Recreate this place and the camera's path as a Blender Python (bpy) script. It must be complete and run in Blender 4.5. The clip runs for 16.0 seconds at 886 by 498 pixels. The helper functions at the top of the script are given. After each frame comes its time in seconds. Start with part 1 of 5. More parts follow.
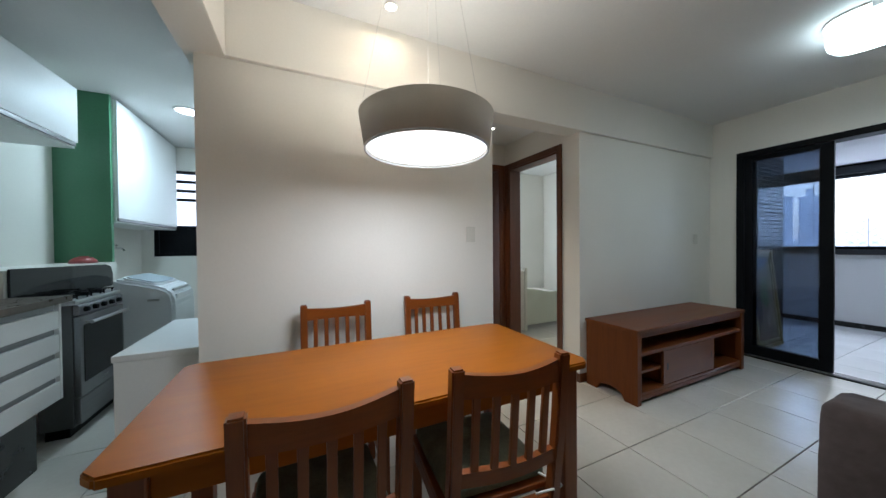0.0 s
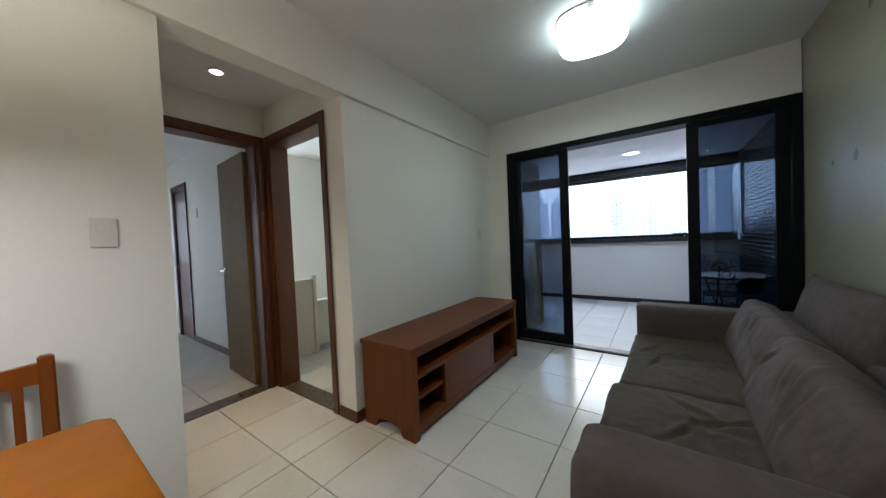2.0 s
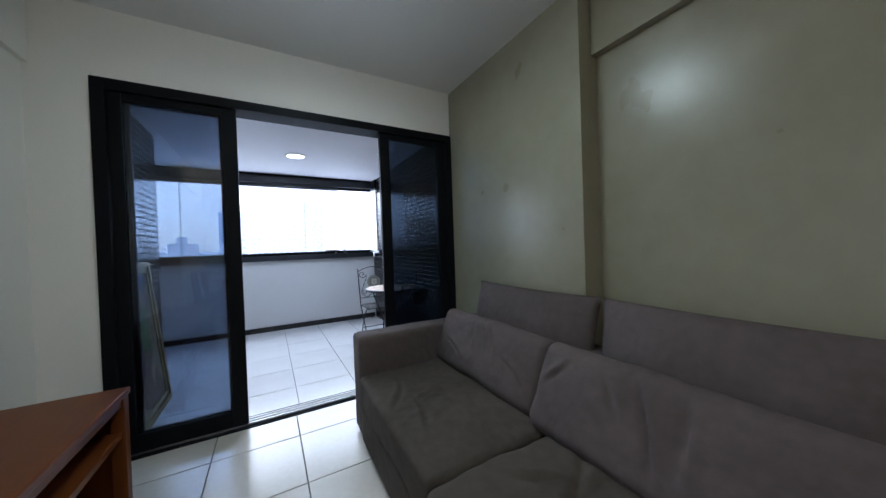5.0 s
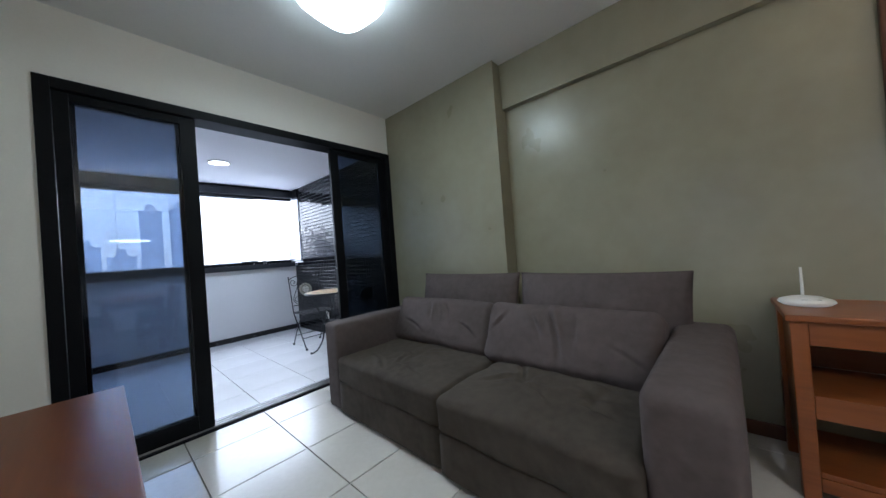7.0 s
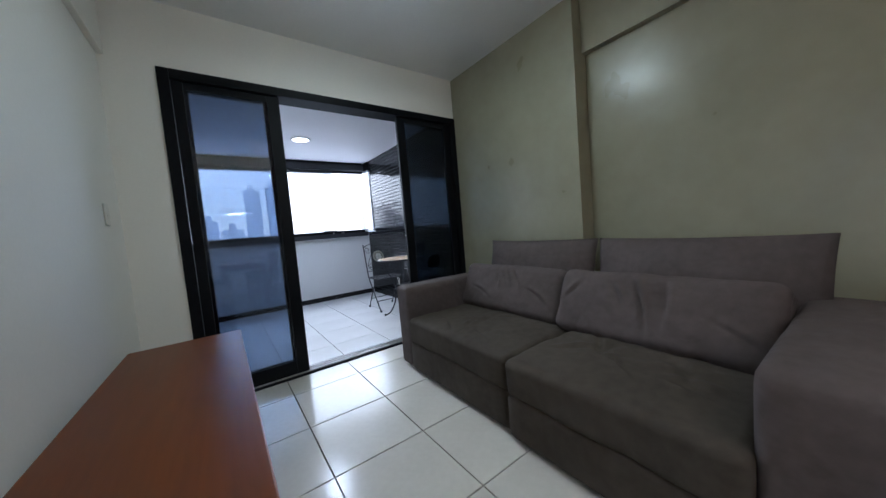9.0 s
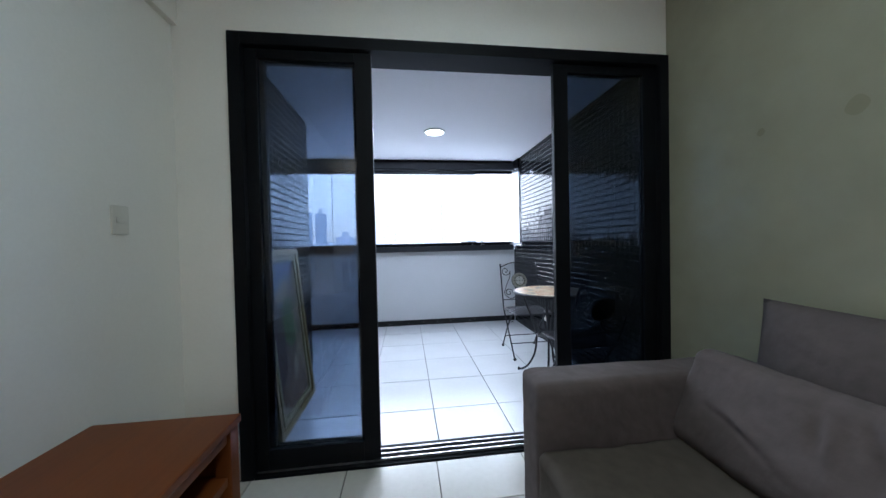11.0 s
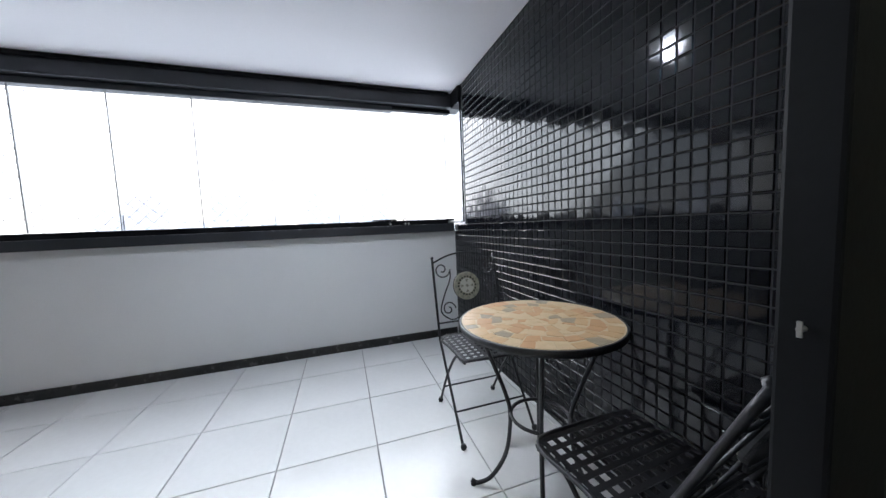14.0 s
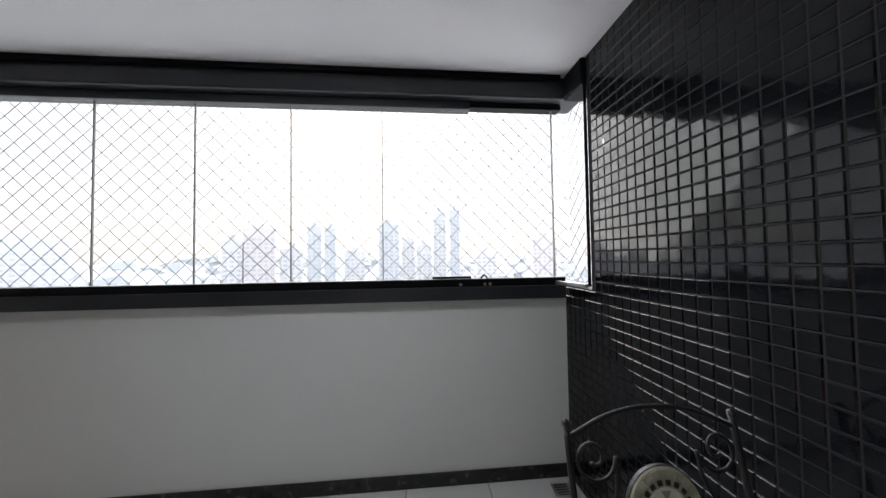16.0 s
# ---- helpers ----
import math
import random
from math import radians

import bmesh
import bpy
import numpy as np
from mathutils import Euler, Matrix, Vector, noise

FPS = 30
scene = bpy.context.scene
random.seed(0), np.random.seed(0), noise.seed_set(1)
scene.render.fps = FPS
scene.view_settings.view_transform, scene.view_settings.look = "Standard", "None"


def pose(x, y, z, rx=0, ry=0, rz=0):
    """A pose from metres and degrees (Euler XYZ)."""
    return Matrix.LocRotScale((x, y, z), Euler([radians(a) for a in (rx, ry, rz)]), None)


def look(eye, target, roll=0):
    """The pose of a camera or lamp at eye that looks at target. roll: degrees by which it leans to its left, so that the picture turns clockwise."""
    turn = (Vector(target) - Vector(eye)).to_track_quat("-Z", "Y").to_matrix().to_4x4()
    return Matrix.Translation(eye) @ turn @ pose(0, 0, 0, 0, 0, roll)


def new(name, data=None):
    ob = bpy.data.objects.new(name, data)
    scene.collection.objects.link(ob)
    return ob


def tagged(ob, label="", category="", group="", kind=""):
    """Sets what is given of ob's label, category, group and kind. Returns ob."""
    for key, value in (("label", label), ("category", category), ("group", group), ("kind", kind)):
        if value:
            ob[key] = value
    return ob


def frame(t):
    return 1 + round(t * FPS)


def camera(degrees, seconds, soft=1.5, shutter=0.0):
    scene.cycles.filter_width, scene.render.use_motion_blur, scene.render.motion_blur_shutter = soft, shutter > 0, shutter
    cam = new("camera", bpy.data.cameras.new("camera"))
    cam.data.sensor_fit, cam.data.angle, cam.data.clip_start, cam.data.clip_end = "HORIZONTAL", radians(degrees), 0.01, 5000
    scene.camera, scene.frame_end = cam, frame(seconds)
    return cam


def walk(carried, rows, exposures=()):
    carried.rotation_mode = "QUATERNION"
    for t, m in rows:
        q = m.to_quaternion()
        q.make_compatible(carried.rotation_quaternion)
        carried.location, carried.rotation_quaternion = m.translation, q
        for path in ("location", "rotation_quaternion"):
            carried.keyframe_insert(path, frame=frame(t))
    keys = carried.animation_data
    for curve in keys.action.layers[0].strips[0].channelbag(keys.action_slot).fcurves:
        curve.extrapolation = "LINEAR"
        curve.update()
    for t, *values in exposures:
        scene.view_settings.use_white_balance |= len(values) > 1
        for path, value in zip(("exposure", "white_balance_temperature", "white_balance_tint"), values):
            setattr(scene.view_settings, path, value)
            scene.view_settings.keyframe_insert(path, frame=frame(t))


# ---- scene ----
cam = camera(110.7, 16.0)
PATH = [
    (0, (1.175, 0.519, 1.236), (-0.638, 1.364, 1.212), -0.5),
    (0.5, (1.134, 0.735, 1.247), (-0.569, 1.782, 1.221), -1.3),
    (1, (1.066, 0.937, 1.236), (-0.477, 2.211, 1.203), -2.0),
    (1.5, (1.010, 1.178, 1.226), (-0.344, 2.648, 1.178), -2.3),
    (2, (0.943, 1.449, 1.230), (-0.215, 3.079, 1.173), -2.5),
    (2.5, (0.827, 1.719, 1.227), (-0.106, 3.487, 1.173), -2.3),
    (3, (0.678, 1.978, 1.224), (0.038, 3.873, 1.178), -1.9),
    (3.5, (0.612, 2.273, 1.206), (0.357, 4.257, 1.176), -1.9),
    (4, (0.552, 2.474, 1.200), (0.750, 4.464, 1.176), -1.9),
    (4.5, (0.456, 2.519, 1.207), (1.070, 4.422, 1.180), -2.0),
    (5, (0.308, 2.454, 1.195), (1.297, 4.192, 1.172), -2.0),
    (5.2, (0.238, 2.418, 1.185), (1.340, 4.087, 1.170), -2.0),
    (7.3, (-0.380, 2.272, 1.102), (1.125, 3.589, 1.103), -4.6),
    (7.5, (-0.402, 2.264, 1.099), (1.102, 3.583, 1.073), -4.7),
    (8, (-0.437, 2.257, 1.089), (1.042, 3.601, 1.004), -4.8),
    (8.5, (-0.426, 2.262, 1.082), (0.949, 3.709, 0.957), -4.9),
    (9, (-0.323, 2.324, 1.066), (0.843, 3.943, 0.932), -4.8),
    (9.5, (-0.113, 2.444, 1.073), (0.748, 4.244, 0.944), -4.0),
    (10, (0.051, 2.656, 1.097), (0.586, 4.580, 0.992), -2.4),
    (12.3, (0.48, 4.146, 1.243), (0.651, 6.138, 1.248), -1.0),
    (12.5, (0.488, 4.239, 1.249), (0.721, 6.225, 1.217), -1.7),
    (13, (0.581, 4.486, 1.175), (0.965, 6.447, 1.092), -2.8),
    (13.5, (0.685, 4.669, 1.161), (1.217, 6.59, 1.003), -2.5),
    (14, (0.838, 4.837, 1.114), (1.453, 6.733, 0.957), -2.4),
    (14.5, (0.963, 5.07, 1.176), (1.553, 6.978, 1.067), -2.0),
    (15, (0.993, 5.305, 1.227), (1.491, 7.241, 1.181), -1.3),
    (15.5, (1.021, 5.604, 1.288), (1.378, 7.572, 1.288), -0.9),
    (16, (1.006, 5.933, 1.292), (1.184, 7.924, 1.351), -0.8),
]
walk(cam, [(t, look(eye, target, roll)) for t, eye, target, roll in PATH],
     exposures=[(0.0, 2.08, 5450, 9), (1.0, 2.10, 5600, 8), (2.0, 2.05, 5700, 8), (3.0, 2.0, 5250, 9), (5.0, 2.18, 5350, 12), (7.4, 2.38, 5400, 12), (8.5, 2.30, 5400, 12), (9.5, 2.19, 5350, 11), (10.2, 2.22, 5350, 10), (12.5, 2.55, 5300, 10), (13.5, 2.40, 5650, 10),
                (14.5, 1.98, 6500, 10), (16.0, 1.46, 6800, 10)])

# ---- world, sun and lamps ----
world = bpy.data.worlds.new("sky")
scene.world = world
world.use_nodes = True
wn = world.node_tree.nodes
sky = wn.new("ShaderNodeTexSky")
sky.sky_type = 'NISHITA'
sky.sun_disc = False
sky.sun_elevation = radians(34)
sky.sun_rotation = radians(-12)
sky.altitude = 40
sky.air_density = 1.0
sky.dust_density = 3.0
sky.ozone_density = 1.0
cloud = wn.new("ShaderNodeMix")
cloud.data_type = 'RGBA'
cloud.inputs[0].default_value = 0.85
cloud.inputs[7].default_value = (2.9, 3.05, 3.3, 1)
world.node_tree.links.new(sky.outputs[0], cloud.inputs[6])
world.node_tree.links.new(cloud.outputs[2], wn["Background"].inputs[0])
wn["Background"].inputs[1].default_value = 0.15

sun = new("sun", bpy.data.lights.new("sun", 'SUN'))
sun.data.energy = 3.6
sun.data.angle = radians(110)
sun.data.color = (0.95, 0.97, 1.0)
sun.matrix_world = look((0, 0, 0), (-0.08, -0.82, -0.56))


def lamp(name, place, watts, colour, size, target=None):
    data = bpy.data.lights.new(name, 'AREA')
    data.shape = 'DISK'
    data.size = size
    data.energy = watts
    data.color = colour
    ob = new(name, data)
    ob.matrix_world = look(place, target or (place[0], place[1] + 0.0001, place[2] - 1))
    return ob


WARM = (1.0, 0.72, 0.42)
COOL = (0.93, 1.0, 0.88)
lamp("pendant_bulb", (-0.018, 1.0, 1.625), 2.6, (1.0, 0.97, 0.91), 0.44)
lamp("pendant_uplight", (-0.018, 1.0, 1.758), 2.4, (1.0, 0.86, 0.66), 0.40, (-0.018, 1.0001, 3.0))
lamp("ceiling_lamp_bulb", (0.603, 3.727, 2.472), 1.9, COOL, 0.36)
lamp("kitchen_bulb", (-2.74, -0.495, 2.605), 4.8, (0.84, 1.0, 1.0), 0.16)
lamp("balcony_bulb", (0.63, 6.52, 2.318), 3.4, (0.88, 0.92, 1.0), 0.17)
lamp("picture_spot_bulb", (1.66, 1.30, 2.612), 2.2, WARM, 0.05)
lamp("hall_bulb", (-1.46, 2.30, 2.405), 0.9, WARM, 0.06).data.spread = radians(75)
lamp("dining_spot_bulb", (-0.56, 1.01, 2.612), 2.2, WARM, 0.05)

# Added fill lamp in an unseen bedroom opening, in place of sky light.
bedroom_fill = lamp("bedroom_fill_light", (-3.612, 3.23, 1.30), 5.0, (0.93, 1.0, 0.97), 0.5, (0.0, 3.23, 1.30))
bedroom_fill.data.shape = 'RECTANGLE'
bedroom_fill.data.size_y = 2.3

# ---- materials ----


def shader(name, colour, rough=0.5, metal=0.0, coat=0.0, spec=0.5):
    m = bpy.data.materials.new(name)
    m.use_nodes = True
    b = m.node_tree.nodes["Principled BSDF"]
    b.inputs["Base Color"].default_value = (*colour, 1)
    b.inputs["Roughness"].default_value = rough
    b.inputs["Metallic"].default_value = metal
    b.inputs["Coat Weight"].default_value = coat
    b.inputs["Specular IOR Level"].default_value = spec
    return m


def mottled(name, dark, light, rough=0.6, scale=3.0, fine=60.0, bump=0.1, metal=0.0, coat=0.0,
            stretch=(1, 1, 1), rough_var=0.1, piece=0.0, spec=0.5, detail=6.0):
    """Two scales of noise between two colours, with fine relief and uneven gloss."""
    m = shader(name, light, rough, metal, coat, spec)
    nt = m.node_tree
    nd, lk = nt.nodes, nt.links
    b = nd["Principled BSDF"]
    tc = nd.new("ShaderNodeTexCoord")
    mp = nd.new("ShaderNodeMapping")
    mp.inputs["Scale"].default_value = stretch
    lk.new(tc.outputs["Object"], mp.inputs[0])
    n1 = nd.new("ShaderNodeTexNoise")
    n1.inputs["Scale"].default_value = scale
    n1.inputs["Detail"].default_value = detail
    n2 = nd.new("ShaderNodeTexNoise")
    n2.inputs["Scale"].default_value = fine
    n2.inputs["Detail"].default_value = 3
    lk.new(mp.outputs[0], n1.inputs["Vector"])
    lk.new(mp.outputs[0], n2.inputs["Vector"])
    mix = nd.new("ShaderNodeMath")
    mix.operation = 'MULTIPLY_ADD'
    mix.inputs[1].default_value = 0.35
    lk.new(n2.outputs[0], mix.inputs[0])
    sc = nd.new("ShaderNodeMath")
    sc.operation = 'MULTIPLY'
    sc.inputs[1].default_value = 0.65
    lk.new(n1.outputs[0], sc.inputs[0])
    lk.new(sc.outputs[0], mix.inputs[2])
    last = mix
    if piece:
        info = nd.new("ShaderNodeObjectInfo")
        add = nd.new("ShaderNodeMath")
        add.operation = 'MULTIPLY_ADD'
        add.inputs[1].default_value = piece
        lk.new(info.outputs["Random"], add.inputs[0])
        lk.new(mix.outputs[0], add.inputs[2])
        last = add
    ramp = nd.new("ShaderNodeValToRGB")
    ramp.color_ramp.elements[0].position = 0.25
    ramp.color_ramp.elements[1].position = 0.75 + piece
    ramp.color_ramp.elements[0].color = (*dark, 1)
    ramp.color_ramp.elements[1].color = (*light, 1)
    lk.new(last.outputs[0], ramp.inputs[0])
    lk.new(ramp.outputs[0], b.inputs["Base Color"])
    rr = nd.new("ShaderNodeMapRange")
    rr.inputs["To Min"].default_value = max(0.02, rough - rough_var)
    rr.inputs["To Max"].default_value = min(1, rough + rough_var)
    lk.new(n1.outputs[0], rr.inputs[0])
    if rough_var:
        lk.new(rr.outputs[0], b.inputs["Roughness"])
    if bump:
        bp = nd.new("ShaderNodeBump")
        bp.inputs["Strength"].default_value = bump
        bp.inputs["Distance"].default_value = 0.004
        lk.new(n2.outputs[0], bp.inputs["Height"])
        lk.new(bp.outputs[0], b.inputs["Normal"])
    return m


def wood(name, dark, light, rough=0.3, axis=1, coat=0.2, scale=1.0, spec=0.5):
    """Varnished timber: long grain along one axis, with darker streaks."""
    st = [14.0 * scale] * 3
    st[axis] = 0.9 * scale
    return mottled(name, dark, light, rough, scale=1.6, fine=9.0, bump=0.08, coat=coat,
                   stretch=st, rough_var=0.07, detail=8.0, spec=spec)


def pane_glass(name, tint, gloss=1.0):
    """Thin flat glass: clear or tinted, with its surface reflection."""
    m = bpy.data.materials.new(name)
    m.use_nodes = True
    nt = m.node_tree
    nt.nodes.remove(nt.nodes["Principled BSDF"])
    out = nt.nodes["Material Output"]
    tr = nt.nodes.new("ShaderNodeBsdfTransparent")
    tr.inputs[0].default_value = (*tint, 1)
    gl = nt.nodes.new("ShaderNodeBsdfGlossy")
    gl.inputs["Roughness"].default_value = 0.01
    fr = nt.nodes.new("ShaderNodeLayerWeight")
    fr.inputs[0].default_value = 0.5
    pw = nt.nodes.new("ShaderNodeMath")
    pw.operation = 'POWER'
    pw.inputs[1].default_value = 5.0
    nt.links.new(fr.outputs["Facing"], pw.inputs[0])
    mu = nt.nodes.new("ShaderNodeMath")
    mu.operation = 'MULTIPLY_ADD'
    mu.inputs[1].default_value = 0.9 * gloss
    mu.inputs[2].default_value = 0.04 * gloss
    mx = nt.nodes.new("ShaderNodeMixShader")
    nt.links.new(pw.outputs[0], mu.inputs[0])
    nt.links.new(mu.outputs[0], mx.inputs[0])
    nt.links.new(tr.outputs[0], mx.inputs[1])
    nt.links.new(gl.outputs[0], mx.inputs[2])
    nt.links.new(mx.outputs[0], out.inputs[0])
    return m


def glowing(name, colour, strength):
    m = shader(name, (0.9, 0.9, 0.88), 0.4)
    b = m.node_tree.nodes["Principled BSDF"]
    b.inputs["Emission Color"].default_value = (*colour, 1)
    b.inputs["Emission Strength"].default_value = strength
    return m


WHITE_PAINT = mottled("white_wall_paint", (0.745, 0.718, 0.655), (0.815, 0.790, 0.730), 0.62, 1.2, 90, 0.10)
CEILING_PAINT = mottled("ceiling_paint", (0.70, 0.70, 0.69), (0.78, 0.78, 0.76), 0.8, 1.0, 80, 0.08)
BALCONY_CEIL = mottled("balcony_ceiling_paint", (0.80, 0.79, 0.83), (0.85, 0.84, 0.88), 0.75, 1.0, 80, 0.08)
KHAKI_PAINT = mottled("khaki_wall_paint", (0.258, 0.242, 0.168), (0.322, 0.306, 0.219), 0.29, 3.4, 11, 0.16, rough_var=0.04, detail=2.5)
PARAPET_PAINT = mottled("parapet_paint", (0.70, 0.71, 0.72), (0.77, 0.78, 0.79), 0.7, 1.3, 140, 0.18)
FLOOR_TILE = mottled("floor_tile", (0.53, 0.505, 0.445), (0.66, 0.635, 0.575), 0.20, 2.2, 30, 0.03, rough_var=0.06, piece=0.10)
BALCONY_TILE = mottled("balcony_tile", (0.63, 0.63, 0.63), (0.74, 0.74, 0.74), 0.22, 2.2, 30, 0.03, rough_var=0.07, piece=0.10)
BALCONY_GROUT = mottled("balcony_grout", (0.22, 0.22, 0.22), (0.34, 0.34, 0.33), 0.9, 8, 120, 0.2)
GROUT = mottled("grout", (0.11, 0.10, 0.08), (0.21, 0.19, 0.16), 0.9, 8, 120, 0.2)
MOSAIC = mottled("black_mosaic_tile", (0.003, 0.0035, 0.005), (0.007, 0.008, 0.011), 0.09, 9, 40, 0.06, rough_var=0.05, piece=0.25, spec=0.32)
MOSAIC_GROUT = mottled("dark_grout", (0.004, 0.004, 0.005), (0.012, 0.012, 0.014), 0.8, 12, 150, 0.2)
BLACK_STONE = mottled("black_granite", (0.008, 0.008, 0.008), (0.03, 0.03, 0.03), 0.25, 20, 200, 0.03)
BROWN_STONE = mottled("brown_granite", (0.045, 0.034, 0.024), (0.13, 0.10, 0.075), 0.3, 25, 180, 0.05)
BLACK_METAL = mottled("black_aluminium", (0.003, 0.0034, 0.0045), (0.007, 0.0076, 0.0095), 0.5, 4, 120, 0.04, rough_var=0.08, spec=0.12)
WROUGHT = mottled("wrought_iron", (0.010, 0.010, 0.012), (0.035, 0.035, 0.04), 0.42, 15, 120, 0.25, metal=0.3)
TABLE_WOOD = mottled("table_wood", (0.215, 0.062, 0.002), (0.315, 0.100, 0.003), 0.36, 1.5, 8.0, 0.04, coat=0.0, stretch=(5.0, 0.8, 5.0), rough_var=0.06, spec=0.13, detail=4.0)
RAIL_WOOD = wood("rail_wood", (0.135, 0.032, 0.004), (0.245, 0.066, 0.009), 0.30, 0, 0.05)
CHAIR_WOOD = wood("chair_wood", (0.135, 0.032, 0.004), (0.245, 0.066, 0.009), 0.32, 2, 0.05)
STAND_WOOD = wood("stand_wood", (0.098, 0.026, 0.005), (0.165, 0.047, 0.009), 0.36, 1, 0.0, 0.5, 0.22)
STAND_WOOD_UP = wood("stand_wood_upright", (0.098, 0.026, 0.005), (0.165, 0.047, 0.009), 0.38, 2, 0.0, 0.5, 0.22)
CONSOLE_WOOD = wood("console_wood", (0.17, 0.046, 0.010), (0.31, 0.096, 0.022), 0.34, 1, 0.1, 0.6)
CASING_WOOD = wood("casing_wood", (0.060, 0.016, 0.004), (0.125, 0.037, 0.009), 0.40, 2, 0.05, 0.6)
LEAF_WOOD = wood("door_leaf_wood", (0.125, 0.080, 0.022), (0.190, 0.128, 0.040), 0.7, 2, 0.0)
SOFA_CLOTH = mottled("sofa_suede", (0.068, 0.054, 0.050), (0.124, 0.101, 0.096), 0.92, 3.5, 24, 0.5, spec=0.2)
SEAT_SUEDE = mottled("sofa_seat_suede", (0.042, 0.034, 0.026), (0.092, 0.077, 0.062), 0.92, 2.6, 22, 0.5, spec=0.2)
SEAT_CLOTH = mottled("seat_cloth", (0.07, 0.075, 0.045), (0.19, 0.19, 0.13), 0.95, 20, 160, 0.4, spec=0.2)
CREAM = mottled("cream_laminate", (0.55, 0.50, 0.40), (0.62, 0.57, 0.46), 0.45, 2, 70, 0.04)
WHITE_LAMINATE = mottled("white_laminate", (0.72, 0.73, 0.72), (0.80, 0.81, 0.80), 0.5, 1.5, 80, 0.02)
KITCHEN_WALL = mottled("kitchen_wall_tile", (0.66, 0.65, 0.60), (0.70, 0.69, 0.64), 0.3, 2, 60, 0.03, rough_var=0.0, detail=2.0)
GREEN_PAINT = mottled("green_paint", (0.055, 0.17, 0.085), (0.085, 0.23, 0.125), 0.35, 1.5, 60, 0.05)
STEEL = mottled("brushed_steel", (0.42, 0.42, 0.42), (0.62, 0.62, 0.61), 0.32, 3, 160, 0.05, metal=0.9, stretch=(1, 30, 30))
CHROME = shader("chrome", (0.75, 0.75, 0.76), 0.12, 1.0)
DARK_STEEL = mottled("dark_brushed_steel", (0.24, 0.24, 0.245), (0.34, 0.34, 0.345), 0.38, 3, 160, 0.05, metal=0.8, stretch=(1, 30, 30))
OVEN_GLASS = shader("oven_glass", (0.012, 0.012, 0.012), 0.08)
ENAMEL = mottled("white_enamel", (0.74, 0.76, 0.78), (0.80, 0.82, 0.84), 0.22, 2, 60, 0.02)
BLUE_PLASTIC = shader("pale_tinted_plastic", (0.42, 0.48, 0.52), 0.2)
DOME_RED = mottled("dome_red", (0.20, 0.035, 0.03), (0.28, 0.05, 0.045), 0.5, 5, 80, 0.03)
WHITE_PLASTIC = mottled("white_plastic", (0.74, 0.73, 0.69), (0.80, 0.79, 0.75), 0.35, 6, 100, 0.02)
SEAL_RUBBER = shader("grey_seal_rubber", (0.16, 0.16, 0.16), 0.6)
GREY_PLASTIC = shader("grey_plastic", (0.35, 0.35, 0.34), 0.5)
SHADE_CLOTH = mottled("shade_fabric", (0.60, 0.56, 0.50), (0.70, 0.66, 0.60), 0.85, 6, 260, 0.15)
SHADE_INNER = glowing("lit_diffuser", (1.0, 0.95, 0.86), 0.55)
OPAL = glowing("lit_opal_glass", (0.90, 1.0, 0.93), 1.3)
LED = glowing("lit_led_panel", (0.95, 0.97, 1.0), 1.5)
SPOT_GLOW = glowing("lit_spot_lens", (1.0, 0.86, 0.62), 2.5)
DARK_GLASS = pane_glass("dark_door_glass", (0.25, 0.30, 0.37), 1.0)
HEAD_METAL = mottled("dark_grey_aluminium", (0.014, 0.016, 0.021), (0.030, 0.033, 0.041), 0.42, 4, 120, 0.04, rough_var=0.06)
DOOR_GLASS = pane_glass("tinted_door_glass", (0.64, 0.69, 0.76), 1.0)
CLEAR_GLASS = pane_glass("clear_window_glass", (0.97, 0.98, 0.98), 0.8)
NET_CORD = mottled("net_cord", (0.24, 0.24, 0.27), (0.34, 0.34, 0.37), 0.7, 20, 200, 0.2)
GILT = mottled("gilt_frame", (0.30, 0.18, 0.042), (0.54, 0.37, 0.12), 0.42, 14, 120, 0.3, metal=0.15)
RAW_WOOD = wood("raw_timber", (0.26, 0.19, 0.13), (0.40, 0.31, 0.23), 0.7, 2, 0.0)
STONE_CREAM = mottled("mosaic_stone_cream", (0.52, 0.39, 0.22), (0.67, 0.53, 0.34), 0.34, 30, 160, 0.12)
STONE_ORANGE = mottled("mosaic_stone_orange", (0.44, 0.23, 0.10), (0.60, 0.35, 0.17), 0.34, 30, 160, 0.12)
STONE_GREY = mottled("mosaic_stone_grey", (0.24, 0.20, 0.14), (0.40, 0.33, 0.24), 0.42, 30, 160, 0.12)
STONE_TAN = mottled("mosaic_stone_tan", (0.47, 0.30, 0.14), (0.62, 0.42, 0.22), 0.34, 30, 160, 0.12)
TABLE_GROUT = mottled("table_grout", (0.56, 0.45, 0.30), (0.68, 0.57, 0.41), 0.7, 30, 160, 0.1)


def add_creases(m, scale, strength, distance):
    """Broad soft folds under the fine relief."""
    nt = m.node_tree
    fine = [n for n in nt.nodes if n.type == 'BUMP'][0]
    tc = nt.nodes.new("ShaderNodeTexCoord")
    nz = nt.nodes.new("ShaderNodeTexNoise")
    nz.inputs["Scale"].default_value = scale
    nz.inputs["Detail"].default_value = 2.5
    nz.inputs["Distortion"].default_value = 0.6
    nt.links.new(tc.outputs["Object"], nz.inputs["Vector"])
    bp = nt.nodes.new("ShaderNodeBump")
    bp.inputs["Strength"].default_value = strength
    bp.inputs["Distance"].default_value = distance
    nt.links.new(nz.outputs[0], bp.inputs["Height"])
    nt.links.new(bp.outputs[0], fine.inputs["Normal"])


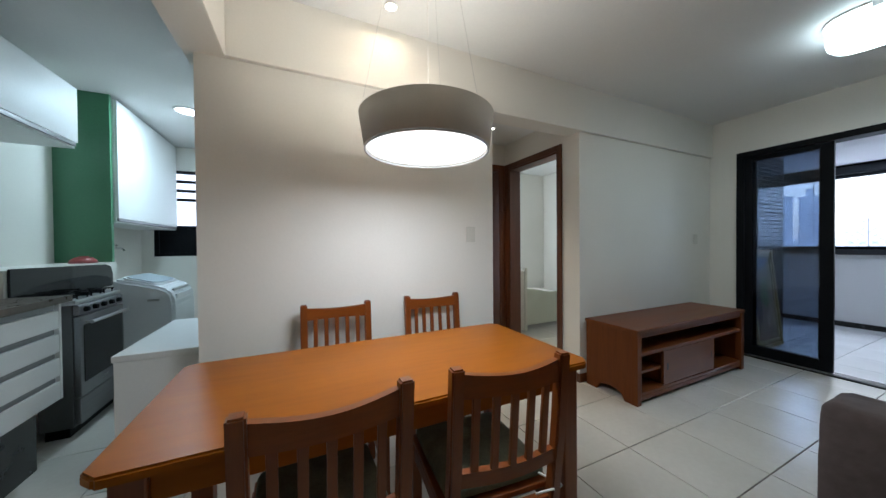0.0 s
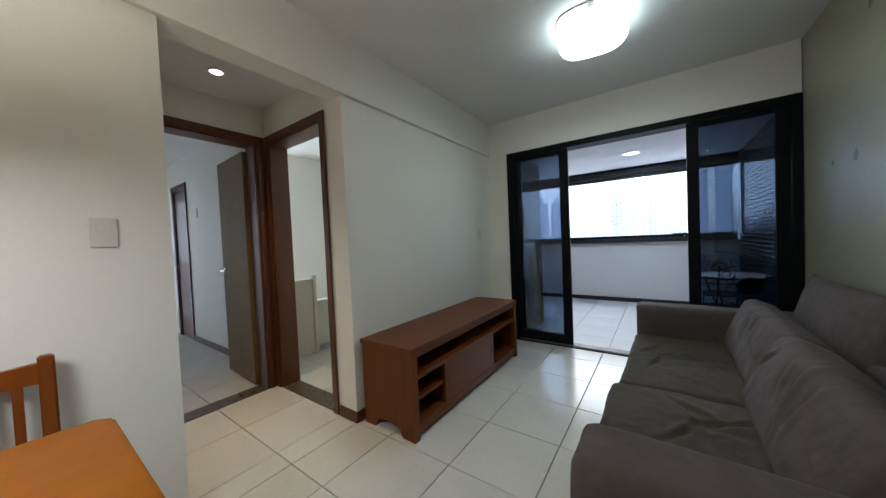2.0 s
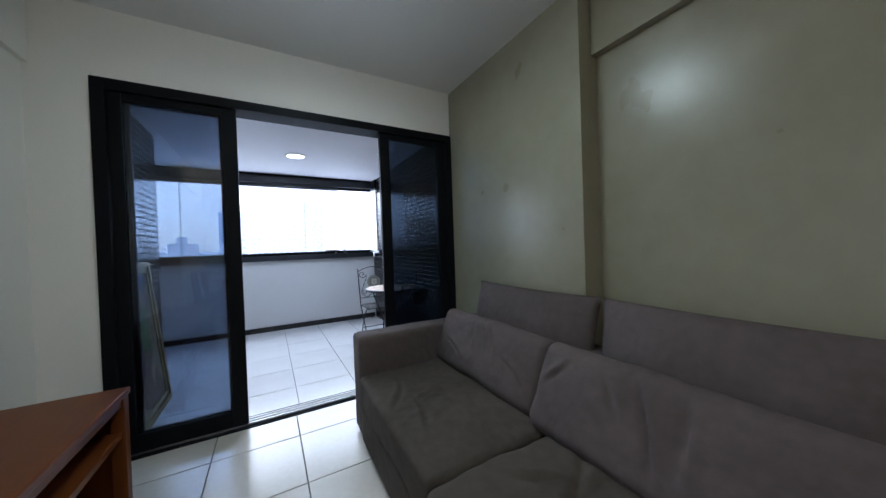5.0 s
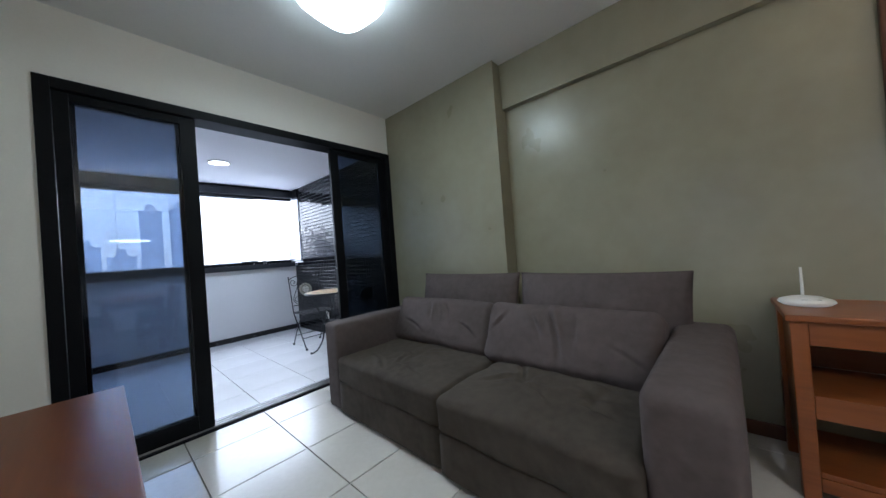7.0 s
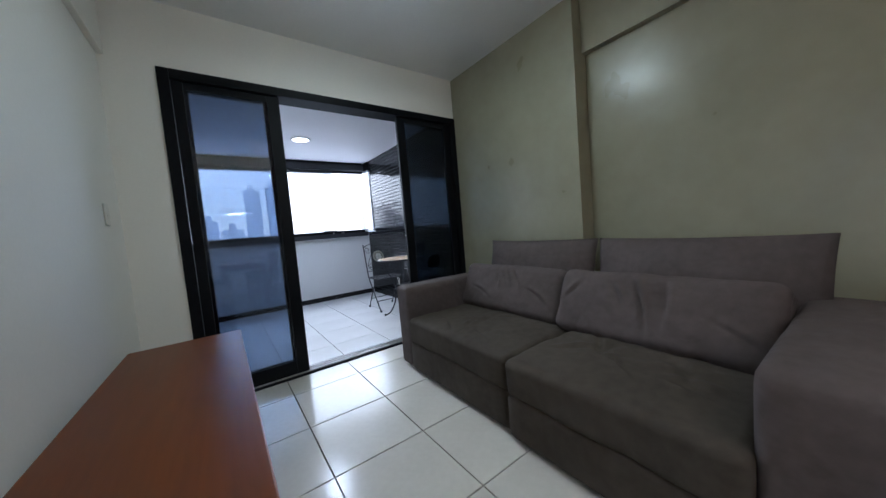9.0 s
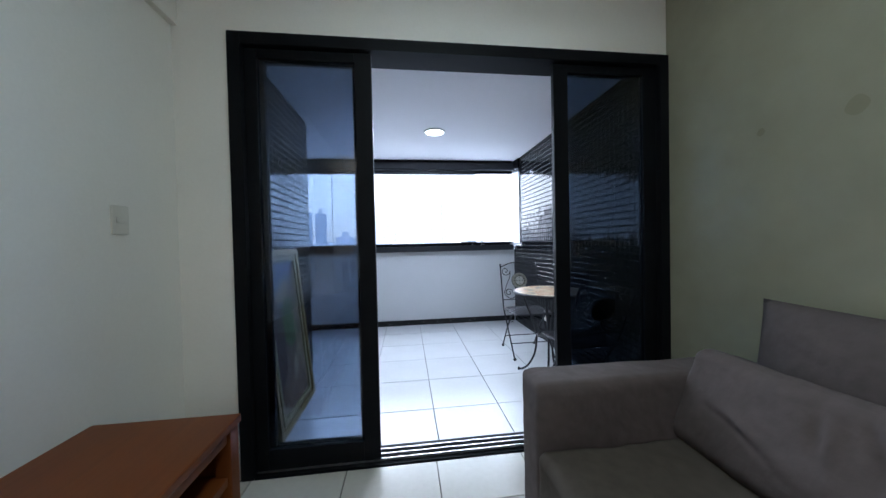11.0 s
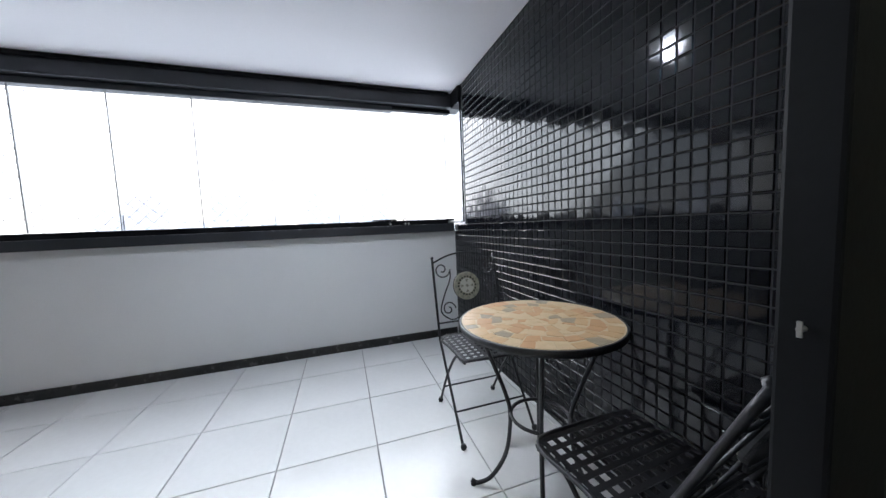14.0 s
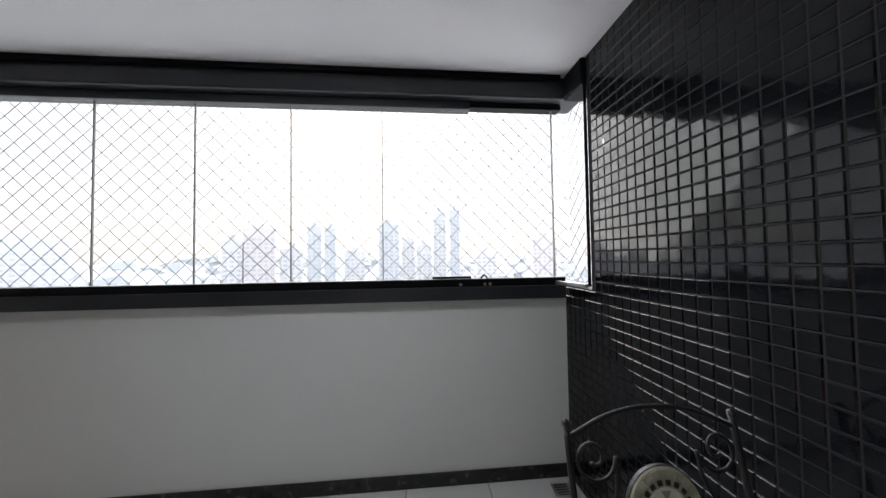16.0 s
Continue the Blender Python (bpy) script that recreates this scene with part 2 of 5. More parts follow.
add_creases(SOFA_CLOTH, 5.0, 0.5, 0.035)
add_creases(SEAT_SUEDE, 5.0, 0.5, 0.035)

SWITCH_PLASTIC = mottled("aged_switch_plastic", (0.62, 0.60, 0.53), (0.68, 0.66, 0.59), 0.35, 8, 90, 0.03)

# ---- shape helpers ----


def mesh_of(bm, name, material, smooth=False):
    me = bpy.data.meshes.new(name)
    bm.normal_update()
    bm.to_mesh(me)
    bm.free()
    for mat in (material if isinstance(material, (list, tuple)) else [material]):
        me.materials.append(mat)
    if smooth:
        for p in me.polygons:
            p.use_smooth = True
    return me


def part(name, bm, material, parent=None, label="", smooth=False, at=None):
    """Links a bmesh as one mesh object, under a thing or a part."""
    ob = new(name, mesh_of(bm, name, material, smooth))
    if parent:
        ob.parent = parent
    if at is not None:
        ob.matrix_basis = at
    if label:
        ob["label"] = label
    return ob


def thing(name, label, category, m=None, group="", kind=""):
    ob = new(name)
    ob.empty_display_size = 0.05
    if m is not None:
        ob.matrix_basis = m
    return tagged(ob, label, category, group, kind)


def box(x0, x1, y0, y1, z0, z1, bevel=0.0, seg=2, bm=None):
    b = bmesh.new()
    m = Matrix.Translation(((x0 + x1) / 2, (y0 + y1) / 2, (z0 + z1) / 2)) @ Matrix.Diagonal((abs(x1 - x0), abs(y1 - y0), abs(z1 - z0), 1))
    bmesh.ops.create_cube(b, size=1.0, matrix=m)
    if bevel:
        bmesh.ops.bevel(b, geom=list(b.edges), offset=bevel, segments=seg, profile=0.6, affect='EDGES')
    if bm is None:
        return b
    return merge(bm, b)


def merge(bm, other):
    me = bpy.data.meshes.new("scratch")
    other.to_mesh(me)
    other.free()
    bm.from_mesh(me)
    bpy.data.meshes.remove(me)
    return bm


def cyl(p, q, r0, r1=None, seg=16, bm=None, cap=True):
    """A straight round bar from p to q."""
    p, q = Vector(p), Vector(q)
    b = bmesh.new()
    turn = (q - p).to_track_quat('Z', 'Y').to_matrix().to_4x4()
    bmesh.ops.create_cone(b, cap_ends=cap, segments=seg, radius1=r0, radius2=r0 if r1 is None else r1,
                          depth=(q - p).length, matrix=Matrix.Translation((p + q) / 2) @ turn)
    return b if bm is None else merge(bm, b)


def tube(points, r, seg=8, closed=False, bm=None):
    """A round bar along a line of points."""
    b = bm or bmesh.new()
    pts = [Vector(p) for p in points]
    rings = []
    n = len(pts)
    side = None
    for i, p in enumerate(pts):
        a = pts[i - 1] if (i or closed) else p
        c = pts[(i + 1) % n] if (i < n - 1 or closed) else p
        d = (c - a).normalized()
        if side is None:
            side = d.cross(Vector((0, 0, 1)))
            if side.length < 0.1:
                side = d.cross(Vector((1, 0, 0)))
        side = (side - d * side.dot(d)).normalized()
        up = d.cross(side)
        rings.append([b.verts.new(p + r * (math.cos(2 * math.pi * k / seg) * side + math.sin(2 * math.pi * k / seg) * up)) for k in range(seg)])
    for i in range(n if closed else n - 1):
        u, v = rings[i], rings[(i + 1) % n]
        for k in range(seg):
            b.faces.new((u[k], u[(k + 1) % seg], v[(k + 1) % seg], v[k]))
    if not closed:
        b.faces.new(rings[0][::-1])
        b.faces.new(rings[-1])
    return b


def bend(points, steps=6):
    """A smooth line through a few points (Catmull-Rom)."""
    pts = [Vector(p) for p in points]
    pts = [2 * pts[0] - pts[1]] + pts + [2 * pts[-1] - pts[-2]]
    out = []
    for i in range(1, len(pts) - 2):
        a, b, c, d = pts[i - 1:i + 3]
        for s in range(steps):
            t = s / steps
            out.append(0.5 * (2 * b + (c - a) * t + (2 * a - 5 * b + 4 * c - d) * t * t + (3 * b - a - 3 * c + d) * t ** 3))
    return out + [pts[-2]]


def lathe(profile, seg=48, bm=None):
    """A turned shape about the z axis from (radius, height) pairs."""
    b = bm or bmesh.new()
    rings = []
    for r, z in profile:
        if r < 1e-5:
            rings.append([b.verts.new((0, 0, z))])
        else:
            rings.append([b.verts.new((r * math.cos(2 * math.pi * k / seg), r * math.sin(2 * math.pi * k / seg), z)) for k in range(seg)])
    for u, v in zip(rings, rings[1:]):
        for k in range(seg):
            j = (k + 1) % seg
            if len(u) == 1 and len(v) == 1:
                continue
            if len(u) == 1:
                b.faces.new((u[0], v[k], v[j]))
            elif len(v) == 1:
                b.faces.new((u[k], u[j], v[0]))
            else:
                b.faces.new((u[k], u[j], v[j], v[k]))
    return b


def prism(outline, z0, z1, bevel=0.0):
    """An outline in x and y drawn up from z0 to z1."""
    b = bmesh.new()
    low = [b.verts.new((x, y, z0)) for x, y in outline]
    f = b.faces.new(low)
    top = bmesh.ops.extrude_face_region(b, geom=[f])
    bmesh.ops.translate(b, verts=[v for v in top["geom"] if isinstance(v, bmesh.types.BMVert)], vec=(0, 0, z1 - z0))
    bmesh.ops.recalc_face_normals(b, faces=b.faces)
    if bevel:
        bmesh.ops.bevel(b, geom=list(b.edges), offset=bevel, segments=2, affect='EDGES')
    return b


def pillow(w, h, t, seed=0, n=30):
    """A knife-edged pillow standing in y and z, centred on the origin: full middle, thin edges, pointed corners."""
    b = bmesh.new()
    grid = {}
    for side in (-1, 1):
        for i in range(n + 1):
            for j in range(n + 1):
                u, v = 2 * i / n - 1, 2 * j / n - 1
                edge = i in (0, n) or j in (0, n)
                if edge and side == 1:
                    grid[side, i, j] = grid[-1, i, j]
                    continue
                full = (1 - abs(u) ** 2.6) ** 0.55 * (1 - abs(v) ** 2.6) ** 0.55
                pinch = 1 - 0.035 * (1 - u * u) * abs(v) - 0.0
                y = u * w / 2 * (1 - 0.03 * (1 - v * v))
                z = v * h / 2 * pinch
                crease = noise.noise(Vector((y * 3 + seed, z * 9, side * 2.0))) * 0.5 + noise.noise(Vector((y * 11, z * 5 + seed, side))) * 0.35
                ray = noise.noise(Vector((math.atan2(v + 1.2, u) * 7, seed, 0))) * (1 - full) * 0.8
                x = side * (t / 2 * full * (1 + 0.20 * crease + 0.25 * ray)) + 0.004 * crease
                grid[side, i, j] = b.verts.new((x, y, z))
    for side in (-1, 1):
        for i in range(n):
            for j in range(n):
                f = [grid[side, i, j], grid[side, i + 1, j], grid[side, i + 1, j + 1], grid[side, i, j + 1]]
                b.faces.new(f if side == 1 else f[::-1])
    bmesh.ops.recalc_face_normals(b, faces=b.faces)
    return b


def cushion(lx, ly, lz, seed=0, round_=0.35, wrinkle=0.010, bulge=0.10, n=22, dimples=(), folds=()):
    """A stuffed cushion centred on the origin: soft edges, swollen faces, creases.
    folds: (a, b, slant in degrees, length, depth) of sharp creases on the face, in its two broad directions."""
    b = bmesh.new()
    bmesh.ops.create_cube(b, size=2.0)
    bmesh.ops.subdivide_edges(b, edges=list(b.edges), cuts=n, use_grid_fill=True)
    h = min(lx, ly, lz) / 2
    for v in b.verts:
        p = v.co.copy()
        half = Vector((lx, ly, lz)) / 2
        q = Vector((p.x * half.x, p.y * half.y, p.z * half.z))
        r = h * round_ * 2
        core = Vector([max(-half[i] + r, min(half[i] - r, q[i])) for i in range(3)])
        d = q - core
        if d.length > 1e-6:
            q = core + d.normalized() * min(d.length, r)
        thin = min(range(3), key=lambda i: half[i])
        o = [i for i in range(3) if i != thin]
        swell = (1 - p[o[0]] ** 2) * (1 - p[o[1]] ** 2)
        q[thin] += math.copysign(1, p[thin]) * swell * h * bulge * 2 * abs(p[thin])
        w = noise.noise(Vector((q.x * 4 + seed * 7, q.y * 4, q.z * 4))) * 0.7 + noise.noise(Vector((q.x * 13, q.y * 11 + seed * 3, q.z * 12))) * 0.3
        q += q.normalized() * w * wrinkle * 1.6
        if p.z > 0.5:
            for dx, dy in dimples:
                ex, ey = q.x - dx, q.y - dy
                d = math.hypot(ex, ey)
                q.z -= 0.020 * math.exp(-(d / 0.045) ** 2) + 0.0055 * math.cos(5 * math.atan2(ey, ex) + seed) * math.exp(-((d - 0.09) / 0.07) ** 2)
        front = p[thin] > 0.5 if thin == 2 else p[thin] < -0.5
        if front:
            for a, c, slant, length, depth in folds:
                ca, sa = math.cos(radians(slant)), math.sin(radians(slant))
                da, dc = q[o[0]] - a, q[o[1]] - c
                along, off = da * ca + dc * sa, dc * ca - da * sa + 0.02 * math.sin((da + dc) * 9 + seed)
                fade = math.exp(-(along / length) ** 2 * 2)
                dent = 1.7 * depth * fade * (math.exp(-(off / 0.011) ** 2) - 0.75 * math.exp(-((off - 0.024) / 0.016) ** 2))
                q[thin] += dent if thin != 2 else -dent
        v.co = q
    return b

# ---- structure ----
TILE = 0.466
JOINT = 0.0055
TV_X = -0.785
BD_Y = 4.93
CEIL = 2.62
LOW = 2.235


def solid(name, x0, x1, y0, y1, z0, z1, mat, label, category="wall", bevel=0.0):
    ob = part(name, box(x0, x1, y0, y1, z0, z1, bevel), mat)
    return tagged(ob, label, category, kind="structure")


solid("floor_slab", -5.85, 2.3, -1.5, 5.08, -0.20, -0.012, GROUT, "grey cement bed under the room floor tiles", "floor")
solid("wall_television", -0.93, TV_X, 2.775, BD_Y, 0, LOW, WHITE_PAINT, "white painted wall behind the low wooden stand")
solid("wall_dining", -0.93, TV_X, 0.037, 1.853, 0, LOW, WHITE_PAINT, "white painted wall beside the dining table")
solid("beam_long", -0.93, -0.755, -0.012, BD_Y + 0.0, LOW, CEIL, WHITE_PAINT, "white painted beam along the top of the wall", "beam", 0.004)
solid("beam_cross", -0.755, 1.94, -0.012, 0.178, 2.225, CEIL, WHITE_PAINT, "white painted cross beam by the kitchen", "beam", 0.004)
solid("wall_hall_side", -2.02, -0.93, 1.70, 1.853, 0, 2.43, WHITE_PAINT, "white painted side wall of the small hall")
solid("wall_hall_back_left", -2.02, -1.87, 1.853, 2.005, 0, 2.43, WHITE_PAINT, "white painted wall beside the hall door")
solid("wall_hall_back_top", -2.02, -1.87, 2.005, 2.715, 2.14, 2.43, WHITE_PAINT, "white painted wall above the hall door")
solid("wall_hall_back_right", -2.02, -1.87, 2.715, 2.925, 0, 2.43, WHITE_PAINT, "white painted wall between the two hall doors")
solid("wall_bedroom_top", -1.87, -0.93, 2.775, 2.925, 2.14, 2.43, WHITE_PAINT, "white painted wall above the bedroom door")
solid("wall_bedroom_left", -1.87, -1.81, 2.775, 2.925, 0, 2.14, WHITE_PAINT, "white painted wall beside the bedroom door")
solid("wall_bedroom_right", -1.02, -0.93, 2.775, 2.925, 0, 2.14, WHITE_PAINT, "white painted return at the end of the wall")
solid("ceiling_hall", -2.02, -0.93, 1.70, 2.925, 2.43, CEIL, CEILING_PAINT, "white painted ceiling of the small hall", "ceiling")
solid("ceiling_living", -0.92, 2.2, -1.45, 5.08, CEIL, CEIL + 0.15, CEILING_PAINT, "white painted living room ceiling", "ceiling")
solid("ceiling_kitchen", -4.35, -0.92, -1.45, 0.25, CEIL, CEIL + 0.15, CEILING_PAINT, "white painted kitchen ceiling", "ceiling")
solid("wall_balcony_left", -0.90, -0.535, BD_Y, 5.08, 0, CEIL, WHITE_PAINT, "white painted wall beside the balcony door")
solid("wall_balcony_top", -0.535, 1.83, BD_Y, 5.08, 2.22, CEIL, WHITE_PAINT, "white painted wall above the balcony door")
solid("pillar", 1.835, 2.15, 3.545, 5.08, 0, CEIL, KHAKI_PAINT, "khaki painted pillar beside the sofa", "pillar", 0.004)
solid("wall_sofa", 1.99, 2.15, -1.4, 3.545, 0, LOW + 0.01, KHAKI_PAINT, "khaki painted wall behind the sofa with a satin sheen")
solid("beam_sofa", 1.94, 2.15, -1.4, 3.545, LOW + 0.01, CEIL, KHAKI_PAINT, "khaki painted beam above the sofa wall", "beam", 0.004)
solid("wall_entrance", -0.9, 1.99, -1.45, -1.30, 0, CEIL, WHITE_PAINT, "plain white wall behind the dining place")
# kitchen shell
solid("wall_kitchen_back", -4.340, -0.940, -1.475, -1.390, 0, CEIL, KITCHEN_WALL, "pale tiled kitchen wall")
solid("wall_kitchen_front", -4.340, -0.940, 0.050, 0.175, 0, CEIL, KITCHEN_WALL, "pale kitchen wall behind the dining wall")
solid("wall_kitchen_end_low", -4.340, -4.190, -1.390, 0.050, 0, 1.118, KITCHEN_WALL, "pale wall under the laundry window")
solid("wall_kitchen_end_top", -4.340, -4.190, -1.390, 0.050, 2.30, CEIL, KITCHEN_WALL, "pale wall above the laundry window")
solid("wall_kitchen_end_left", -4.340, -4.190, -1.390, -1.265, 1.118, 2.30, KITCHEN_WALL, "pale wall beside the laundry window")
# bedroom behind the television wall
solid("wall_bedroom_far", -3.6, -0.90, 5.0, 5.08, 0, CEIL, WHITE_PAINT, "white wall of the bedroom")
# The end wall leaves an assumed opening, out of view, to light the bedroom.
solid("wall_bedroom_end", -3.7, -3.6, 2.925, 2.97, 0, CEIL, WHITE_PAINT, "white end wall of the bedroom")
solid("wall_bedroom_end_far", -3.7, -3.6, 3.49, 5.08, 0, CEIL, WHITE_PAINT, "white end wall of the bedroom")
solid("wall_bedroom_end_low", -3.7, -3.6, 2.97, 3.49, 0, 0.10, WHITE_PAINT, "white wall under the unseen bedroom opening")
solid("wall_bedroom_end_top", -3.7, -3.6, 2.97, 3.49, 2.50, CEIL, WHITE_PAINT, "white wall above the unseen bedroom opening")
solid("ceiling_bedroom", -3.7, -0.90, 2.925, 5.08, CEIL, CEIL + 0.15, CEILING_PAINT, "white ceiling of the bedroom", "ceiling")
# room behind the hall door
solid("wall_room_right_near", -4.33, -2.02, 2.86, 2.92, 0, 2.5, WHITE_PAINT, "white wall of the room behind the hall")
solid("wall_room_right_far", -5.8, -4.87, 2.86, 2.92, 0, 2.5, WHITE_PAINT, "white wall beside the inner door")
solid("wall_room_right_top", -4.87, -4.33, 2.86, 2.92, 2.12, 2.5, WHITE_PAINT, "white wall above the inner door")
solid("wall_room_left", -5.8, -2.02, 0.3, 0.45, 0, 2.5, WHITE_PAINT, "white side wall of the room behind the hall")
solid("wall_room_near", -2.02, -1.95, 0.45, 1.70, 0, 2.5, WHITE_PAINT, "white near wall of the room behind the hall")
solid("wall_room_end_right", -5.8, -5.65, 2.74, 2.86, 0, 2.5, WHITE_PAINT, "white wall beside the far window door")
solid("wall_room_end_top", -5.8, -5.65, 0.45, 2.74, 2.15, 2.5, WHITE_PAINT, "white wall above the far window door")
solid("wall_room_end_left", -5.8, -5.65, 0.45, 0.7, 0, 2.15, WHITE_PAINT, "white wall beside the far window door")
solid("ceiling_room", -5.8, -2.02, 0.3, 2.92, 2.5, 2.65, CEILING_PAINT, "white ceiling of the room behind the hall", "ceiling")
solid("parapet_far", -6.75, -6.6, 0.3, 3.4, -0.2, 1.0, PARAPET_PAINT, "white parapet outside the far window door")
solid("slab_far", -6.75, -5.8, 0.3, 3.4, -0.2, -0.02, BALCONY_TILE, "pale floor outside the far window door", "floor")

# balcony shell
BX = 1.895
PY = 7.71
BCEIL = 2.335
LX = -0.605
solid("balcony_slab", -2.7, 2.2, 5.08, 7.85, -0.20, -0.012, BALCONY_GROUT, "grey cement bed under the balcony tiles", "floor")
solid("parapet", -2.7, 2.2, PY, PY + 0.14, -0.2, 1.05, PARAPET_PAINT, "white painted balcony parapet", "parapet")
solid("balcony_ceiling", -2.7, 2.2, 5.08, 7.90, BCEIL, BCEIL + 0.25, BALCONY_CEIL, "white painted balcony ceiling", "ceiling")
solid("wall_mosaic_core", BX + 0.0075, 2.15, 5.08, 7.43, 0, BCEIL, MOSAIC_GROUT, "dark grouted backing of the black mosaic wall")
solid("wall_mosaic_low", BX + 0.0075, 2.15, 7.43, PY - 0.002, 0, 1.12, MOSAIC_GROUT, "dark grouted backing under the corner window")
solid("pier_core", -2.7, LX - 0.0075, 5.08, 6.37, 0, BCEIL, MOSAIC_GROUT, "dark grouted core of the mosaic pier", "pier")
solid("wall_balcony_end", -2.8, -2.7, 5.08, 7.85, 0, BCEIL, WHITE_PAINT, "plain wall closing the balcony")
solid("parapet_skirting", -2.7, BX - 0.006, PY - 0.014, PY - 0.001, 0, 0.075, BLACK_STONE, "black granite skirting along the parapet", "baseboard", 0.003)


def skirting(name, x0, x1, y0, y1, h=0.075):
    solid(name, x0, x1, y0, y1, 0, h, CASING_WOOD, "dark brown wooden skirting board", "baseboard", 0.003)


skirting("baseboard_tv_end", -0.96, TV_X + 0.014, 2.760, 2.774)
skirting("baseboard_tv", TV_X + 0.001, TV_X + 0.014, 2.776, 4.915)
skirting("baseboard_dining", TV_X + 0.001, TV_X + 0.014, 0.08, 1.85)
skirting("baseboard_sofa", 1.975, 1.989, -1.2, 3.54)
skirting("baseboard_pillar", 1.82, 1.834, 3.55, 4.86)
skirting("baseboard_room", -4.30, -2.72, 2.845, 2.859)
skirting("baseboard_room_end", -5.649, -5.635, 2.745, 2.84)
solid("threshold_hall", -2.02, -1.87, 2.03, 2.69, -0.012, 0.004, BROWN_STONE, "brown granite door threshold", "threshold")
solid("threshold_bedroom", -1.78, -1.05, 2.775, 2.925, -0.012, 0.004, BROWN_STONE, "brown granite door threshold", "threshold")


def casing(name, label, m, w, h, depth):
    """A door lining with architraves; local x across the opening, y through the wall."""
    t = thing(name, label, "door frame", m, kind="structure")
    for s in (-1, 1):
        part("jamb", box(min(s * w / 2, s * (w / 2 - 0.03)), max(s * w / 2, s * (w / 2 - 0.03)), -0.004, depth + 0.004, 0, h, 0.002), CASING_WOOD, t)
        a, b = sorted((s * (w / 2 - 0.012), s * (w / 2 + 0.045)))
        part("architrave", box(a, b, -0.018, -0.0045, 0, h + 0.045, 0.004), CASING_WOOD, t)
    part("head", box(-w / 2 + 0.03, w / 2 - 0.03, -0.004, depth + 0.004, h - 0.03, h, 0.002), CASING_WOOD, t)
    part("head_architrave", box(-w / 2 + 0.012, w / 2 - 0.012, -0.018, -0.0045, h - 0.012, h + 0.045, 0.004), CASING_WOOD, t)
    return t


casing("door_frame_hall", "dark stained wooden frame of the hall door", pose(-1.87, 2.36, 0, 0, 0, 90), 0.705, 2.14, 0.15)
casing("door_frame_bedroom", "dark stained wooden frame of the bedroom door", pose(-1.415, 2.775, 0), 0.79, 2.14, 0.15)
casing("door_frame_inner", "brown wooden frame of an inner door", pose(-4.60, 2.86, 0), 0.54, 2.12, 0.06)


def door_leaf(name, label, m, w, h, mat):
    t = thing(name, label, "door", m)
    part("leaf", box(0, w, -0.018, 0.018, 0.008, h, 0.003), mat, t)
    for s in (-1, 1):
        b = cyl((w - 0.06, s * 0.018, 1.02), (w - 0.06, s * 0.055, 1.02), 0.009, seg=12)
        box(w - 0.165, w - 0.05, min(s * 0.046, s * 0.060), max(s * 0.046, s * 0.060), 1.012, 1.030, 0.004, bm=b)
        part("handle", b, CHROME, t, "chrome lever handle")
        part("rose", cyl((w - 0.06, s * 0.0185, 1.02), (w - 0.06, s * 0.024, 1.02), 0.026, seg=20), CHROME, t)
    for z in (0.25, 1.05, 1.85):
        part("hinge", cyl((-0.004, -0.022, z - 0.04), (-0.004, -0.022, z + 0.04), 0.006, seg=10), CHROME, t)
    return t


door_leaf("hall_door", "open flat brown wooden door with a chrome handle", pose(-2.03, 2.672, 0, 0, 0, 177), 0.66, 2.085, LEAF_WOOD)
door_leaf("inner_door", "closed brown wooden inner door", pose(-4.355, 2.885, 0, 0, 0, 180), 0.49, 2.085, CASING_WOOD)

# ---- balcony door ----
bd = thing("balcony_door", "wide black aluminium sliding balcony door, half open", "sliding door", kind="structure")


def bar(name, x0, x1, y0, y1, z0, z1, parent, mat=None, bevel=0.003):
    return part(name, box(x0, x1, y0, y1, z0, z1, bevel), mat or BLACK_METAL, parent)


D0, D1 = 4.915, 5.085
bar("frame_jamb", -0.535, -0.475, D0, D1, 0, 2.22, bd)
bar("frame_jamb", 1.775, 1.832, D0, D1, 0, 2.22, bd)
bar("frame_head", -0.475, 1.775, D0, D1, 2.160, 2.22, bd)
bar("track", -0.475, 1.775, D0 + 0.01, D1, -0.011, 0.006, bd)
for y in (4.957, 4.995, 5.033):
    bar("track_rail", -0.475, 1.775, y - 0.004, y + 0.004, 0.0065, 0.020, bd, STEEL, 0.0)


def sliding_panel(x0, x1, y, left, right, glass):
    p = bar("panel_bottom_rail", x0 + left, x1 - right, y, y + 0.028, 0.022, 0.125, bd)
    bar("panel_top_rail", x0 + left, x1 - right, y, y + 0.028, 2.110, 2.158, bd)
    bar("panel_stile", x0, x0 + left, y - 0.002, y + 0.030, 0.022, 2.158, bd)
    bar("panel_stile", x1 - right, x1, y - 0.002, y + 0.030, 0.022, 2.158, bd)
    g = part("pane", box(x0 + left, x1 - right, y + 0.011, y + 0.017, 0.125, 2.110), glass, bd, "dark blue-tinted glass")
    return g


sliding_panel(-0.473, 0.148, 4.945, 0.060, 0.085, DOOR_GLASS)
sliding_panel(-0.440, 0.120, 4.983, 0.048, 0.075, DOOR_GLASS)
sliding_panel(1.146, 1.773, 4.947, 0.085, 0.080, DARK_GLASS)
lt = cyl((1.145, 4.960, 1.03), (1.139, 4.960, 1.03), 0.002, seg=12)
box(1.1385, 1.1405, 4.9585, 4.9615, 1.024, 1.036, 0.0006, bm=lt)
part("latch", lt, STEEL, bd, "small metal latch")

